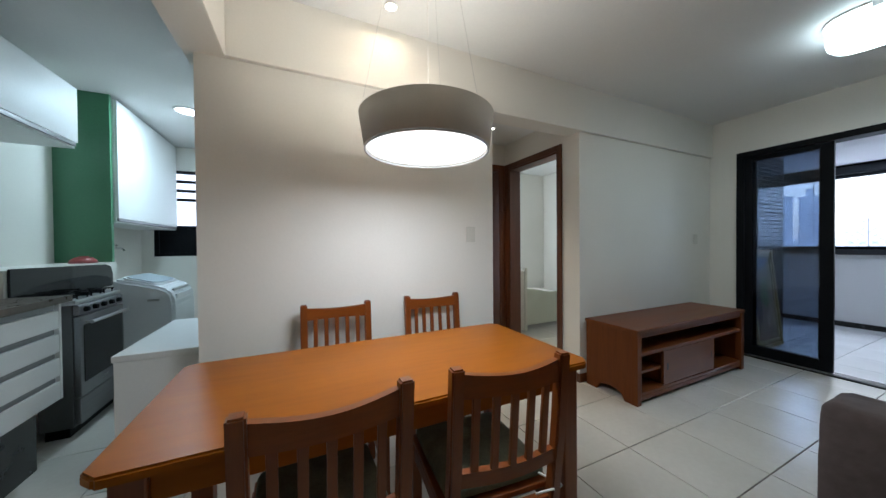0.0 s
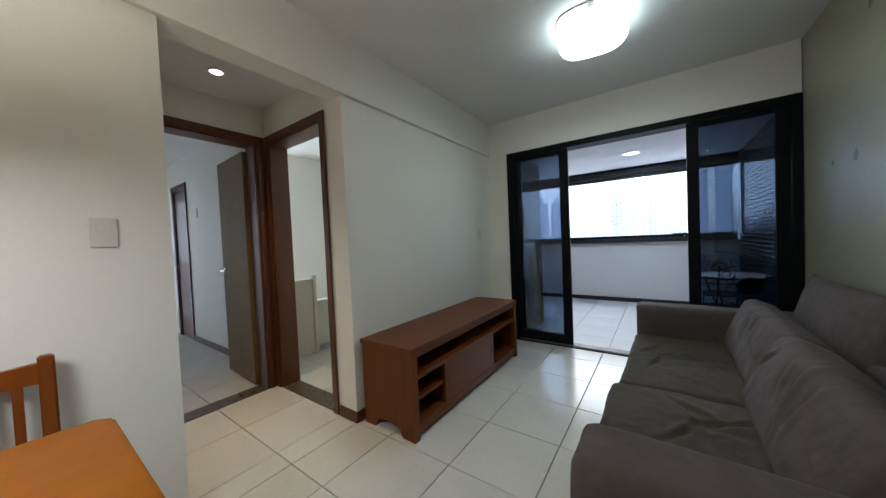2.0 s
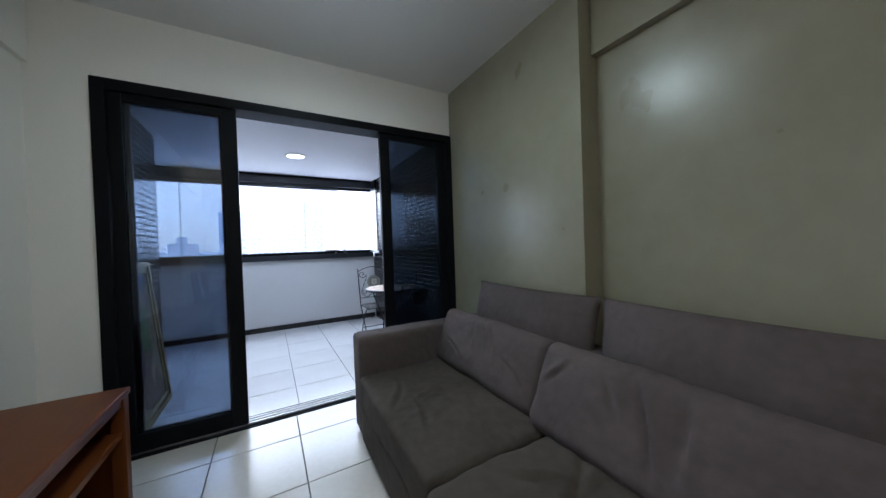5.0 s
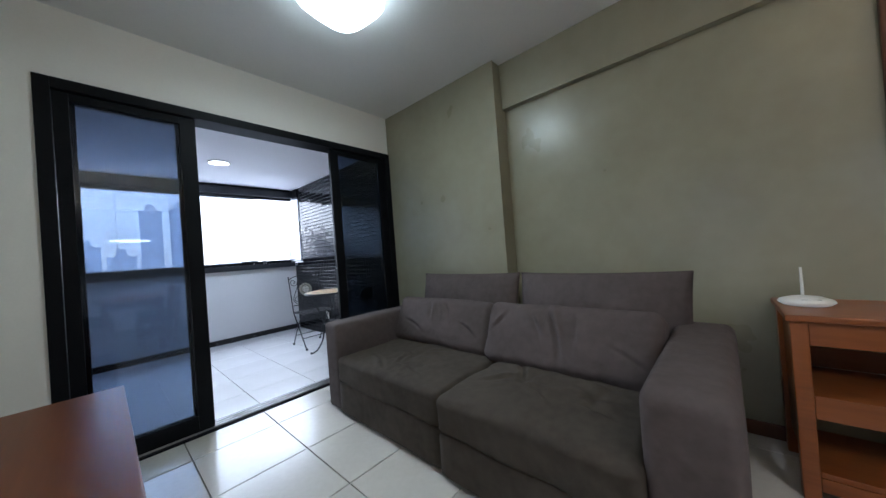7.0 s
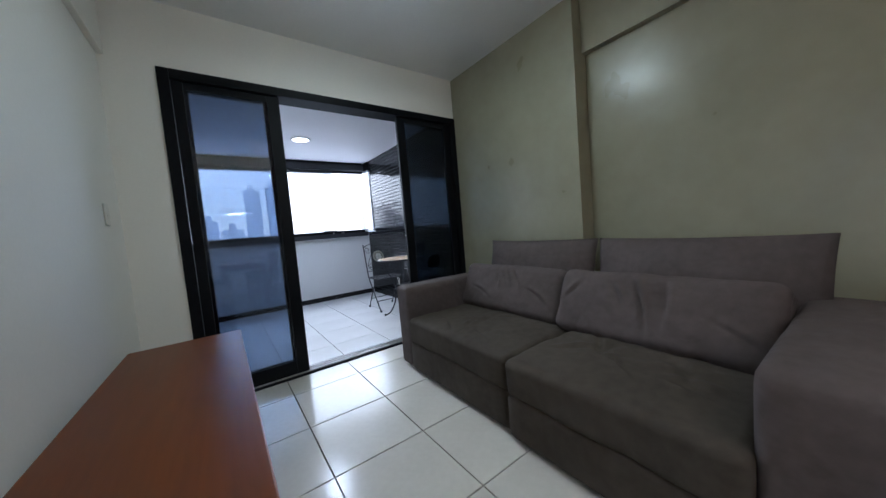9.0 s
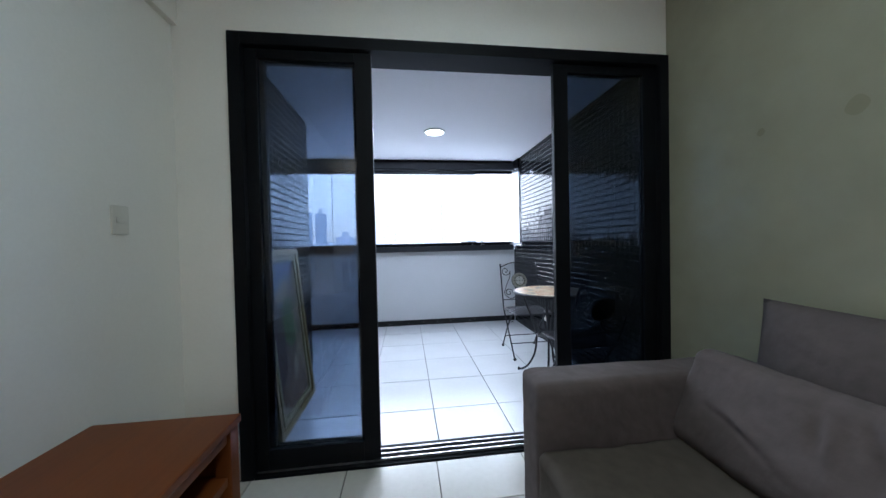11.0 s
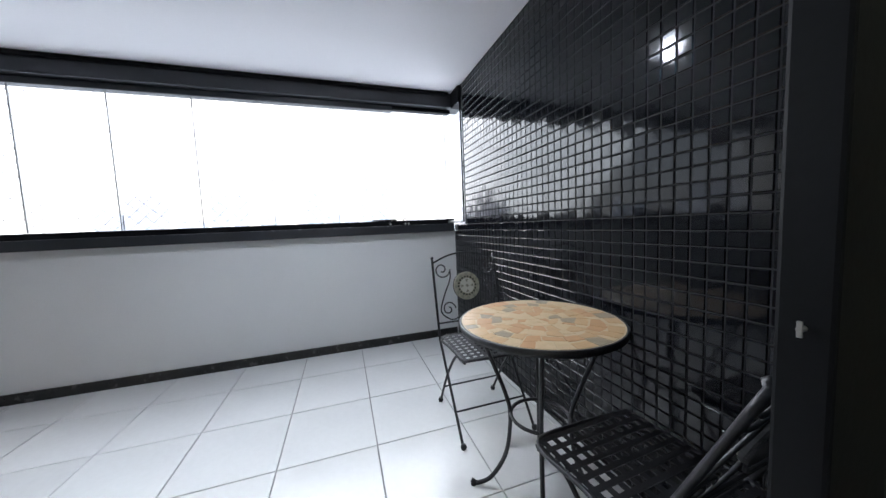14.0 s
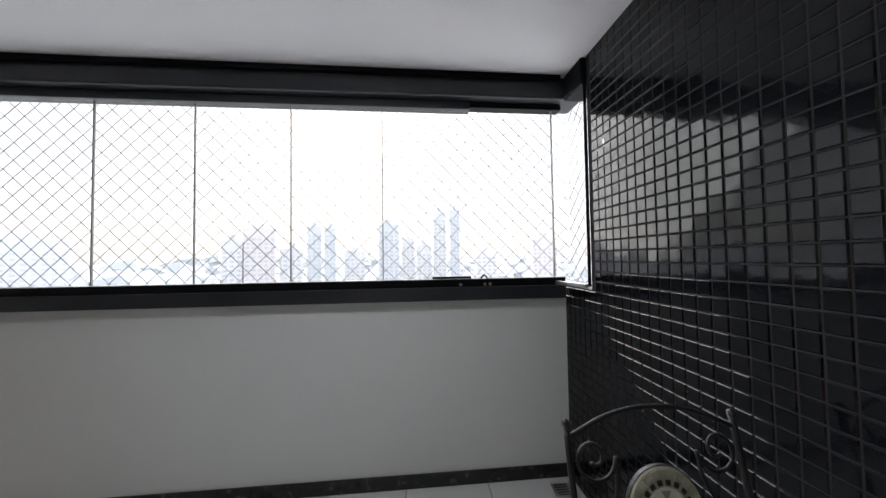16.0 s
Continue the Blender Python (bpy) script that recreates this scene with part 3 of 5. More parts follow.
# ---- balcony window ----
win = thing("balcony_window", "long frameless glass balcony glazing with black rails", "window", kind="structure")
bar("sill_rail", -2.7, 1.88, 7.655, 7.80, 1.051, 1.125, win, HEAD_METAL)
bar("sill_track", -2.7, 1.885, 7.672, 7.742, 1.1255, 1.170, win)
bar("head_box", -2.7, 1.990, 7.615, 7.80, 2.205, BCEIL - 0.002, win, HEAD_METAL, 0.012)
bar("head_track", -2.7, 1.33, 7.672, 7.742, 2.158, 2.2045, win, HEAD_METAL)
bar("head_track_end", 1.331, 1.885, 7.680, 7.742, 2.172, 2.2045, win)
bar("head_lip", -2.7, 1.844, 7.590, 7.614, BCEIL - 0.030, BCEIL - 0.002, win)
for k in range(7):
    x0 = 1.326 - (k + 1) * 0.505
    part("pane", box(x0 + 0.0025, x0 + 0.5025, 7.700, 7.708, 1.172, 2.157), CLEAR_GLASS, win, "clear window pane")
    part("pane_seal", box(x0 - 0.0028, x0 + 0.0028, 7.699, 7.709, 1.172, 2.157), SEAL_RUBBER, win)
part("pane_clip", box(1.10, 1.325, 7.690, 7.699, 1.171, 1.185, 0.002), BLACK_METAL, win)
for x in (1.26, 1.40, 1.43):
    part("roller", cyl((x, 7.664, 1.139), (x, 7.671, 1.139), 0.009, seg=12), STEEL, win)
part("latch", tube(bend([(1.38, 7.69, 1.171), (1.40, 7.685, 1.190), (1.42, 7.69, 1.172)]), 0.005), BLACK_METAL, win)
# side pane between the glazing and the end of the tiled wall
turned = Matrix.Translation((1.830, 7.690, 0)) @ pose(0, 0, 0, 0, 0, 11)
part("corner_pane", box(-0.004, 0.004, -0.256, 0, 1.150, 2.190), CLEAR_GLASS, win, "narrow side pane", at=turned)
part("corner_stile", box(-0.004, 0.004, 0.001, 0.012, 1.171, 2.171, 0.001), GREY_PLASTIC, win, at=turned)
part("corner_rail", box(-0.010, 0.010, -0.256, 0, 1.128, 1.1495, 0.002), STEEL, win, at=turned)
bar("corner_head", 1.876, 1.990, 7.4375, 7.614, 2.191, BCEIL - 0.002, win)
bar("wall_end_trim", 1.884, 1.902, 7.4315, 7.437, 1.135, BCEIL - 0.002, win)

# ---- safety net outside the glazing ----


def net(bm, origin, along, length, z0, z1, pitch=0.098, r=0.0024):
    """Diamond netting in an upright plane."""
    o, d = Vector(origin), Vector(along).normalized()
    h = z1 - z0
    n = int((length + h) / pitch) + 1
    for sgn in (1, -1):
        for i in range(n):
            s = i * pitch - (h if sgn == 1 else 0)
            a0, a1 = (s, s + h) if sgn == 1 else (s, s - h)
            t0 = max(0.0, min(1.0, ((0 if sgn == 1 else length) - a0) / (a1 - a0))) if (a0 < 0 and sgn == 1) or (a0 > length and sgn == -1) else 0.0
            t1 = 1.0
            if sgn == 1 and a1 > length:
                t1 = (length - a0) / (a1 - a0)
            if sgn == -1 and a1 < 0:
                t1 = a0 / h
            if t1 <= t0:
                continue
            p = o + d * (a0 + (a1 - a0) * t0) + Vector((0, 0, z0 + h * t0))
            q = o + d * (a0 + (a1 - a0) * t1) + Vector((0, 0, z0 + h * t1))
            tube([p, q], r, 3, bm=bm)
    return bm


nb = net(bmesh.new(), (-2.7, 7.795, 0), (1, 0, 0), 4.68, 1.126, 2.204)
net(nb, (1.985, 7.44, 0), (0, 1, 0), 0.355, 1.126, 2.204)
tagged(part("safety_net", nb, NET_CORD), "thin grey cord safety net of diamond meshes", "net", kind="stuff")

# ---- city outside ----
# Aerial haze painted in: far walls, windows, woods and ground paled in base colour.
HAZE = [mottled("hazed_concrete", (0.78, 0.77, 0.80), (0.86, 0.85, 0.88), 0.9, 0.05, 0.4, 0.0),
        mottled("hazed_brick", (0.78, 0.72, 0.74), (0.86, 0.80, 0.82), 0.9, 0.05, 0.4, 0.0),
        mottled("hazed_blue_wall", (0.72, 0.74, 0.80), (0.80, 0.82, 0.88), 0.9, 0.05, 0.4, 0.0)]
HAZED_WINDOW = shader("hazed_window", (0.62, 0.63, 0.68), 0.5)
HAZED_GREEN = mottled("hazed_woods", (0.52, 0.54, 0.57), (0.60, 0.62, 0.65), 1.0, 0.03, 0.3, 0.0)
HAZED_GROUND = mottled("hazed_ground", (0.50, 0.51, 0.51), (0.58, 0.58, 0.58), 1.0, 0.01, 0.2, 0.0)
gb = bmesh.new()
bmesh.ops.create_grid(gb, x_segments=8, y_segments=8, size=3000)
tagged(part("ground", gb, HAZED_GROUND, at=pose(0, 0, -48)), "hazy city ground far below", "ground", kind="structure")
rng = random.Random(5)


def tower(x, y, w, d, top, mat, turn, label):
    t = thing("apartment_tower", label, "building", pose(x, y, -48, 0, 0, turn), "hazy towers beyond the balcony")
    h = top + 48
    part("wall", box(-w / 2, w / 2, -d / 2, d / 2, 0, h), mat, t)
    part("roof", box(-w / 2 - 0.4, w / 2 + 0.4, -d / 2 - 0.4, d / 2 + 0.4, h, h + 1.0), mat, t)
    part("lift_house", box(-w / 5, w / 6, -d / 5, d / 5, h + 1.0, h + 5.5), mat, t)
    bw = bmesh.new()
    cols = max(3, int(w / 3.6))
    for k in range(int((h - 22) / 3.1)):
        z = 20 + k * 3.1
        for c in range(cols):
            x0 = -w / 2 + (c + 0.22) * w / cols
            box(x0, x0 + 0.58 * w / cols, -d / 2 - 0.12, -d / 2 + 0.05, z, z + 1.5, bm=bw)
        for c in range(max(2, int(d / 4))):
            y0 = -d / 2 + (c + 0.25) * d / max(2, int(d / 4))
            for s in (-1, 1):
                box(min(s * (w / 2 - 0.05), s * (w / 2 + 0.12)), max(s * (w / 2 - 0.05), s * (w / 2 + 0.12)), y0, y0 + 0.5 * d / max(2, int(d / 4)), z, z + 1.5, bm=bw)
    tagged(part("window_rows", bw, HAZED_WINDOW, t), kind="stuff")
    return t


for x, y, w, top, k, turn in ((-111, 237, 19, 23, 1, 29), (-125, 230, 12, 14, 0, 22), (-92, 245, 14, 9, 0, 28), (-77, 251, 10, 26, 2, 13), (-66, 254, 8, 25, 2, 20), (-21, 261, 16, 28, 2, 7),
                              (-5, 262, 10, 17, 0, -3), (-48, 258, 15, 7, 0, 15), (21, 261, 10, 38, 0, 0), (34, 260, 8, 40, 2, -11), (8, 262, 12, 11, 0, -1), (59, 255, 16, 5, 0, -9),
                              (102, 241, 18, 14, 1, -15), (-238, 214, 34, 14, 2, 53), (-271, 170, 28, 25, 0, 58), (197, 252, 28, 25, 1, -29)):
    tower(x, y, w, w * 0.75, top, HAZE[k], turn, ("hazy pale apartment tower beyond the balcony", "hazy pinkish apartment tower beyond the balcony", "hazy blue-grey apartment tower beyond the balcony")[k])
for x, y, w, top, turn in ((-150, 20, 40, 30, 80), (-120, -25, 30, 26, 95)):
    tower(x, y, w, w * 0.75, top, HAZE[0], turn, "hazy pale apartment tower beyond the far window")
wb = bmesh.new()
for i in range(420):
    a = rng.uniform(-0.9, 0.9)
    r = rng.uniform(260, 620)
    s = rng.uniform(9, 20)
    b = bmesh.new()
    bmesh.ops.create_icosphere(b, subdivisions=2, radius=s, matrix=Matrix.Translation((r * math.sin(a), r * math.cos(a), -44 + (30 + 14 * max(0.0, -a)) * (r - 240) / 400 + rng.uniform(0, 6))) @ Matrix.Diagonal((1.3, 1.3, 0.9, 1)))
    for v in b.verts:
        v.co += Vector((noise.noise(v.co * 0.13), noise.noise(v.co * 0.13 + Vector((9, 0, 0))), noise.noise(v.co * 0.13 + Vector((0, 9, 0))))) * s * 0.6
    merge(wb, b)
tagged(part("hazed_woods", wb, HAZED_GREEN), "hazy wooded rise between the towers", "trees", kind="stuff")

# ---- living room things ----


def tv_stand():
    t = thing("tv_stand", "low reddish-brown wooden television stand with a sliding door", "tv stand", pose(0, 0, 0))
    x0, x1, y0, y1, h = -0.745, -0.295, 2.812, 4.438, 0.582
    part("top", box(x0 - 0.005, x1 + 0.012, y0 - 0.014, y1 + 0.014, h - 0.028, h, 0.005), STAND_WOOD, t)
    for y in (y0, y1 - 0.026):
        # side with a cut arch between two feet
        b = bmesh.new()
        pts = [(x0, 0), (x0 + 0.10, 0)] + [(x0 + 0.10 + (x1 - x0 - 0.20) * s, 0.040 + 0.035 * math.sin(math.pi * s)) for s in (0.1, 0.3, 0.5, 0.7, 0.9)] + [(x1 - 0.10, 0), (x1, 0), (x1, h - 0.029), (x0, h - 0.029)]
        f = b.faces.new([b.verts.new((x, y, z)) for x, z in pts])
        e = bmesh.ops.extrude_face_region(b, geom=[f])
        bmesh.ops.translate(b, verts=[v for v in e["geom"] if isinstance(v, bmesh.types.BMVert)], vec=(0, 0.026, 0))
        bmesh.ops.recalc_face_normals(b, faces=b.faces)
        part("side_panel", b, STAND_WOOD_UP, t)
    for y in (y0 - 0.004, y1 - 0.046):
        part("front_post", box(x1 - 0.045, x1 + 0.006, y, y + 0.050, 0, h - 0.029, 0.004), STAND_WOOD_UP, t)
    part("back_panel", box(x0 + 0.002, x0 + 0.012, y0 + 0.027, y1 - 0.027, 0.06, h - 0.03), STAND_WOOD, t)
    part("shelf", box(x0 + 0.013, x1 - 0.006, y0 + 0.027, y1 - 0.027, 0.370, 0.398, 0.002), STAND_WOOD, t)
    part("bottom", box(x0 + 0.013, x1 - 0.006, y0 + 0.027, y1 - 0.027, 0.065, 0.090, 0.002), STAND_WOOD, t)
    part("apron", box(x1 - 0.028, x1 - 0.004, y0 + 0.047, y1 - 0.047, 0.512, h - 0.029, 0.003), STAND_WOOD, t)
    part("plinth_rail", box(x1 - 0.028, x1 - 0.004, y0 + 0.047, y1 - 0.047, 0.030, 0.0645, 0.003), STAND_WOOD, t)
    for y in (3.190, 3.900):
        part("divider", box(x0 + 0.013, x1 - 0.05, y - 0.01, y + 0.01, 0.0905, 0.3695), STAND_WOOD_UP, t)
    part("middle_shelf", box(x0 + 0.013, x1 - 0.03, y0 + 0.027, 3.179, 0.222, 0.244, 0.002), STAND_WOOD, t)
    d = part("sliding_door", box(x1 - 0.030, x1 - 0.008, 3.165, 3.925, 0.092, 0.368, 0.004), STAND_WOOD, t)
    for y in (3.215, 3.878):
        part("finger_pull", box(x1 - 0.009, x1 - 0.0055, y - 0.011, y + 0.011, 0.205, 0.262, 0.001), shader("dark_pull", (0.02, 0.012, 0.008), 0.5), d)
    return t


tv_stand()


def sofa():
    t = thing("sofa", "grey-brown suede two-seat sofa with loose back cushions", "sofa", pose(-0.105, -0.022, 0, 0, 0, -1))
    x0, x1, y0, y1 = 0.80, 1.80, 2.297, 4.572

    def soft(name, a, b, c, d, e, f, seed, r=0.3, wr=0.006, bul=0.04, tilt=None, n=18, dimples=(), folds=(), cloth=SOFA_CLOTH):
        bm = cushion(b - a, d - c, f - e, seed, r, wr, bul, n, dimples, folds)
        m = Matrix.Translation(((a + b) / 2, (c + d) / 2, (e + f) / 2))
        if tilt:
            m = m @ pose(0, 0, 0, *tilt)
        return part(name, bm, cloth, t, smooth=True, at=m)

    part("base", box(x0 + 0.035, x1, y0 + 0.20, y1 - 0.15, 0.02, 0.235, 0.012), SOFA_CLOTH, t)
    for y in (y0 + 0.08, y1 - 0.08):
        for x in (x0 + 0.10, x1 - 0.10):
            part("foot", cyl((x, y, 0), (x, y, 0.03), 0.025, seg=14), BLACK_METAL, t)
    soft("arm", x0, x1, y1 - 0.172, y1, 0.018, 0.640, 3, 0.16, 0.004, 0.03, n=24)
    soft("arm", x0 - 0.005, x1, y0, y0 + 0.235, 0.018, 0.648, 4, 0.17, 0.005, 0.03, n=24)
    part("back_frame", box(1.66, x1 + 0.02, y0 + 0.20, y1 - 0.15, 0.02, 0.66, 0.03), SOFA_CLOTH, t)
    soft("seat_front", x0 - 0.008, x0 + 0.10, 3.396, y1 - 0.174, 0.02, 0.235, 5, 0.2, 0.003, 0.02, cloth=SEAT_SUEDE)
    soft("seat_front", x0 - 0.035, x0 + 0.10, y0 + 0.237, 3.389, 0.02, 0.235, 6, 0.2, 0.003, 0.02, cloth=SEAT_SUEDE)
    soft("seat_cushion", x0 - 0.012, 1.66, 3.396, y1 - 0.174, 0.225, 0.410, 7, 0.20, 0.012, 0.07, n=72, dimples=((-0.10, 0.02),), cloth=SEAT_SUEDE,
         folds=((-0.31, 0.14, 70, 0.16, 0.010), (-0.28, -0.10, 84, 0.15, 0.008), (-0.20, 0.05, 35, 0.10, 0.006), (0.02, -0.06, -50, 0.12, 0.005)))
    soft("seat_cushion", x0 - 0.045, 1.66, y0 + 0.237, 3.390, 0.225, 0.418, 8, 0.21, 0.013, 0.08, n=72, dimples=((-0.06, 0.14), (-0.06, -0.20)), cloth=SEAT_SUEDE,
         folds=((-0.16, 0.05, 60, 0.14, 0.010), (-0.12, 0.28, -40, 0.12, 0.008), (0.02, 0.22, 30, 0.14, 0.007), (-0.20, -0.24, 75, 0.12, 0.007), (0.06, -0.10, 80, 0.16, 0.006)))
    # tall pillows against the wall, with lower pillows in front
    for y, w, k in ((3.925, 1.00, 1), (2.925, 0.98, 2)):
        part("back_pillow", pillow(w, 0.56, 0.20, k * 5.3), SOFA_CLOTH, t, smooth=True, at=Matrix.Translation((1.705, y, 0.640)) @ pose(0, 0, 0, 0, 11, 0))
    soft("lumbar_pillow", 1.37, 1.55, 3.47, 4.425, 0.37, 0.735, 11, 0.30, 0.014, 0.16, (0, 22, 0), 72,
         folds=((-0.10, 0.06, 62, 0.10, 0.011), (-0.02, 0.07, 70, 0.09, 0.010), (0.08, 0.05, 75, 0.08, 0.008), (-0.30, -0.04, 30, 0.10, 0.008), (0.22, -0.06, 20, 0.12, 0.006)))
    soft("lumbar_pillow", 1.335, 1.525, 2.53, 3.475, 0.37, 0.745, 12, 0.30, 0.016, 0.16, (0, 24, 0), 72,
         folds=((0.02, 0.02, 80, 0.17, 0.012), (-0.08, 0.04, 97, 0.13, 0.010), (0.14, 0.06, 70, 0.10, 0.008), (-0.34, -0.06, 40, 0.10, 0.007), (0.36, 0.05, -50, 0.09, 0.009)))
    return t


sofa()


def dining_table():
    t = thing("dining_table", "varnished orange-brown wooden dining table", "table", pose(0, 0, 0))
    x0, x1, y0, y1, h = -0.403, 0.297, 0.085, 1.600, 0.757
    c = 0.035
    out = [(x0 + c, y0), (x1 - c, y0), (x1, y0 + c), (x1, y1 - c), (x1 - c, y1), (x0 + c, y1), (x0, y1 - c), (x0, y0 + c)]
    part("tabletop", prism(out, h - 0.028, h, 0.006), TABLE_WOOD, t)
    for s, a in ((x0 + 0.05, "apron"), (x1 - 0.072, "apron")):
        part(a, box(s, s + 0.022, y0 + 0.11, y1 - 0.11, h - 0.115, h - 0.029, 0.003), TABLE_WOOD, t)
    for y in (y0 + 0.05, y1 - 0.072):
        part("end_apron", box(x0 + 0.11, x1 - 0.11, y, y + 0.022, h - 0.115, h - 0.029, 0.003), CHAIR_WOOD, t)
    for x in (x0 + 0.04, x1 - 0.11):
        for y in (y0 + 0.04, y1 - 0.11):
            part("leg", box(x, x + 0.07, y, y + 0.07, 0, h - 0.029, 0.006), CHAIR_WOOD, t)
    return t


dining_table()


def dining_chair(m, label):
    """Local: the back stands at y = 0 and the seat reaches to y = 0.42."""
    t = thing("dining_chair", label, "chair", m, "chairs round the dining table")
    w = 0.172
    for s in (-1, 1):
        x = s * w
        b = bmesh.new()
        pts = [(0.055, 0.0), (0.012, 0.43), (-0.012, 0.62), (-0.035, 0.885)]
        rings = []
        for y, z in pts:
            rings.append([b.verts.new((x + dx, y + dy, z)) for dx, dy in ((-0.018, -0.018), (0.018, -0.018), (0.018, 0.018), (-0.018, 0.018))])
        for u, v in zip(rings, rings[1:]):
            for k in range(4):
                b.faces.new((u[k], u[(k + 1) % 4], v[(k + 1) % 4], v[k]))
        b.faces.new(rings[0][::-1])
        b.faces.new(rings[-1])
        bmesh.ops.bevel(b, geom=list(b.edges), offset=0.005, segments=2, affect='EDGES')
        part("back_post", b, CHAIR_WOOD, t)
        part("front_leg", box(x - 0.018, x + 0.018, 0.375, 0.411, 0, 0.425, 0.004), CHAIR_WOOD, t)
        part("side_rail", box(x - 0.011, x + 0.011, 0.035, 0.374, 0.375, 0.425, 0.003), CHAIR_WOOD, t)
        part("side_stretcher", box(x - 0.009, x + 0.009, 0.06, 0.374, 0.16, 0.19, 0.003), CHAIR_WOOD, t)

    def rail(name, z0, z1, dip, y):
        b = bmesh.new()
        n = 10
        rows = []
        for i in range(n + 1):
            s = i / n
            x = -w + 0.016 + s * (2 * w - 0.032)
            bow = -dip * math.sin(math.pi * s)
            sag = -0.012 * math.sin(math.pi * s) if name == "crest_rail" else 0
            rows.append([b.verts.new((x, y + bow + dy, z)) for dy, z in ((-0.011, z0), (0.011, z0), (0.011, z1 + sag), (-0.011, z1 + sag))])
        for u, v in zip(rows, rows[1:]):
            for k in range(4):
                b.faces.new((u[k], u[(k + 1) % 4], v[(k + 1) % 4], v[k]))
        b.faces.new(rows[0][::-1])
        b.faces.new(rows[-1])
        bmesh.ops.recalc_face_normals(b, faces=b.faces)
        return part(name, b, RAIL_WOOD, t)

    rail("crest_rail", 0.800, 0.866, 0.022, -0.028)
    rail("lower_rail", 0.545, 0.585, 0.018, -0.004)
    for k in range(5):
        s = (k + 0.5) / 5
        x = -w + 0.03 + s * (2 * w - 0.06)
        bow = -0.020 * math.sin(math.pi * s)
        b = box(-0.011, 0.011, -0.006, 0.006, 0, 0.235, 0.002)
        part("slat", b, CHAIR_WOOD, t, at=Matrix.Translation((x, -0.007 + bow, 0.578)) @ pose(0, 0, 0, 5.0, 0, 0))
    part("front_rail", box(-w + 0.018, w - 0.018, 0.380, 0.404, 0.375, 0.425, 0.003), RAIL_WOOD, t)
    part("back_rail", box(-w + 0.018, w - 0.018, 0.006, 0.030, 0.375, 0.425, 0.003), CHAIR_WOOD, t)
    part("seat", box(-w - 0.012, w + 0.012, 0.035, 0.425, 0.426, 0.446, 0.006), CHAIR_WOOD, t)
    part("seat_cushion", cushion(0.345, 0.355, 0.045, 3, 0.45, 0.004, 0.12, 14), SEAT_CLOTH, t, "mottled green-grey tied seat pad", smooth=True, at=pose(0, 0.225, 0.471))
    for s in (-1, 1):
        b = tube(bend([(s * 0.14, 0.06, 0.468), (s * 0.165, 0.01, 0.470), (s * 0.192, -0.005, 0.455), (s * 0.185, 0.02, 0.42), (s * 0.150, -0.015, 0.46), (s * 0.10, 0.0, 0.449)], 5), 0.0035, 6)
        part("tie", b, WHITE_PLASTIC, t, "white cotton tie", smooth=True)
    return t


CHAIR_SIZE = Matrix.Diagonal((1.02, 1.02, 1.025, 1))
NEAR_CHAIR = "brown wooden slat-back dining chair pulled up to the table"
WALL_CHAIR = "brown wooden slat-back dining chair between table and wall"
dining_chair(pose(0.422, 0.575, 0, 0, 0, 90 + 2) @ CHAIR_SIZE, NEAR_CHAIR)
dining_chair(pose(0.430, 1.072, 0, 0, 0, 90 - 5) @ CHAIR_SIZE, NEAR_CHAIR)
dining_chair(pose(-0.668, 0.707, 0, 0, 0, -90 - 1) @ CHAIR_SIZE, WALL_CHAIR)
dining_chair(pose(-0.698, 1.322, 0, 0, 0, -90 - 1) @ CHAIR_SIZE, WALL_CHAIR)

# ---- lamps ----


def pendant():
    t = thing("pendant_lamp", "lit beige drum pendant lamp hanging over the table", "pendant lamp", pose(-0.018, 1.006, 0.038))
    part("shade", lathe([(0.252, 1.590), (0.256, 1.589), (0.277, 1.728), (0.273, 1.729), (0.252, 1.591)], 72), SHADE_CLOTH, t, smooth=True)
    part("diffuser", lathe([(0.0, 1.598), (0.245, 1.598), (0.247, 1.602), (0.0, 1.603)], 64), SHADE_INNER, t, "glowing white diffuser")
    part("rim", lathe([(0.250, 1.586), (0.257, 1.586), (0.257, 1.594), (0.250, 1.594), (0.250, 1.586)], 72), STEEL, t, smooth=True)
    for a in (20, 140, 260):
        c, s = math.cos(radians(a)), math.sin(radians(a))
        part("wire", tube([(0.270 * c, 0.270 * s, 1.722), (0.10 * c, 0.10 * s, 2.557)], 0.0007, 6), STEEL, t, "thin steel suspension wire")
    part("cord", tube([(0.02, 0.0, 1.70), (0.02, 0.0, 2.557)], 0.0016, 8), WHITE_PLASTIC, t)
    part("canopy", lathe([(0, 2.554), (0.115, 2.554), (0.12, 2.562), (0.12, 2.5815), (0, 2.5815)], 48), WHITE_PLASTIC, t, smooth=True)
    part("bulb_holder", cyl((0.02, 0, 1.64), (0.02, 0, 1.705), 0.022, seg=18), WHITE_PLASTIC, t)
    return t


pendant()


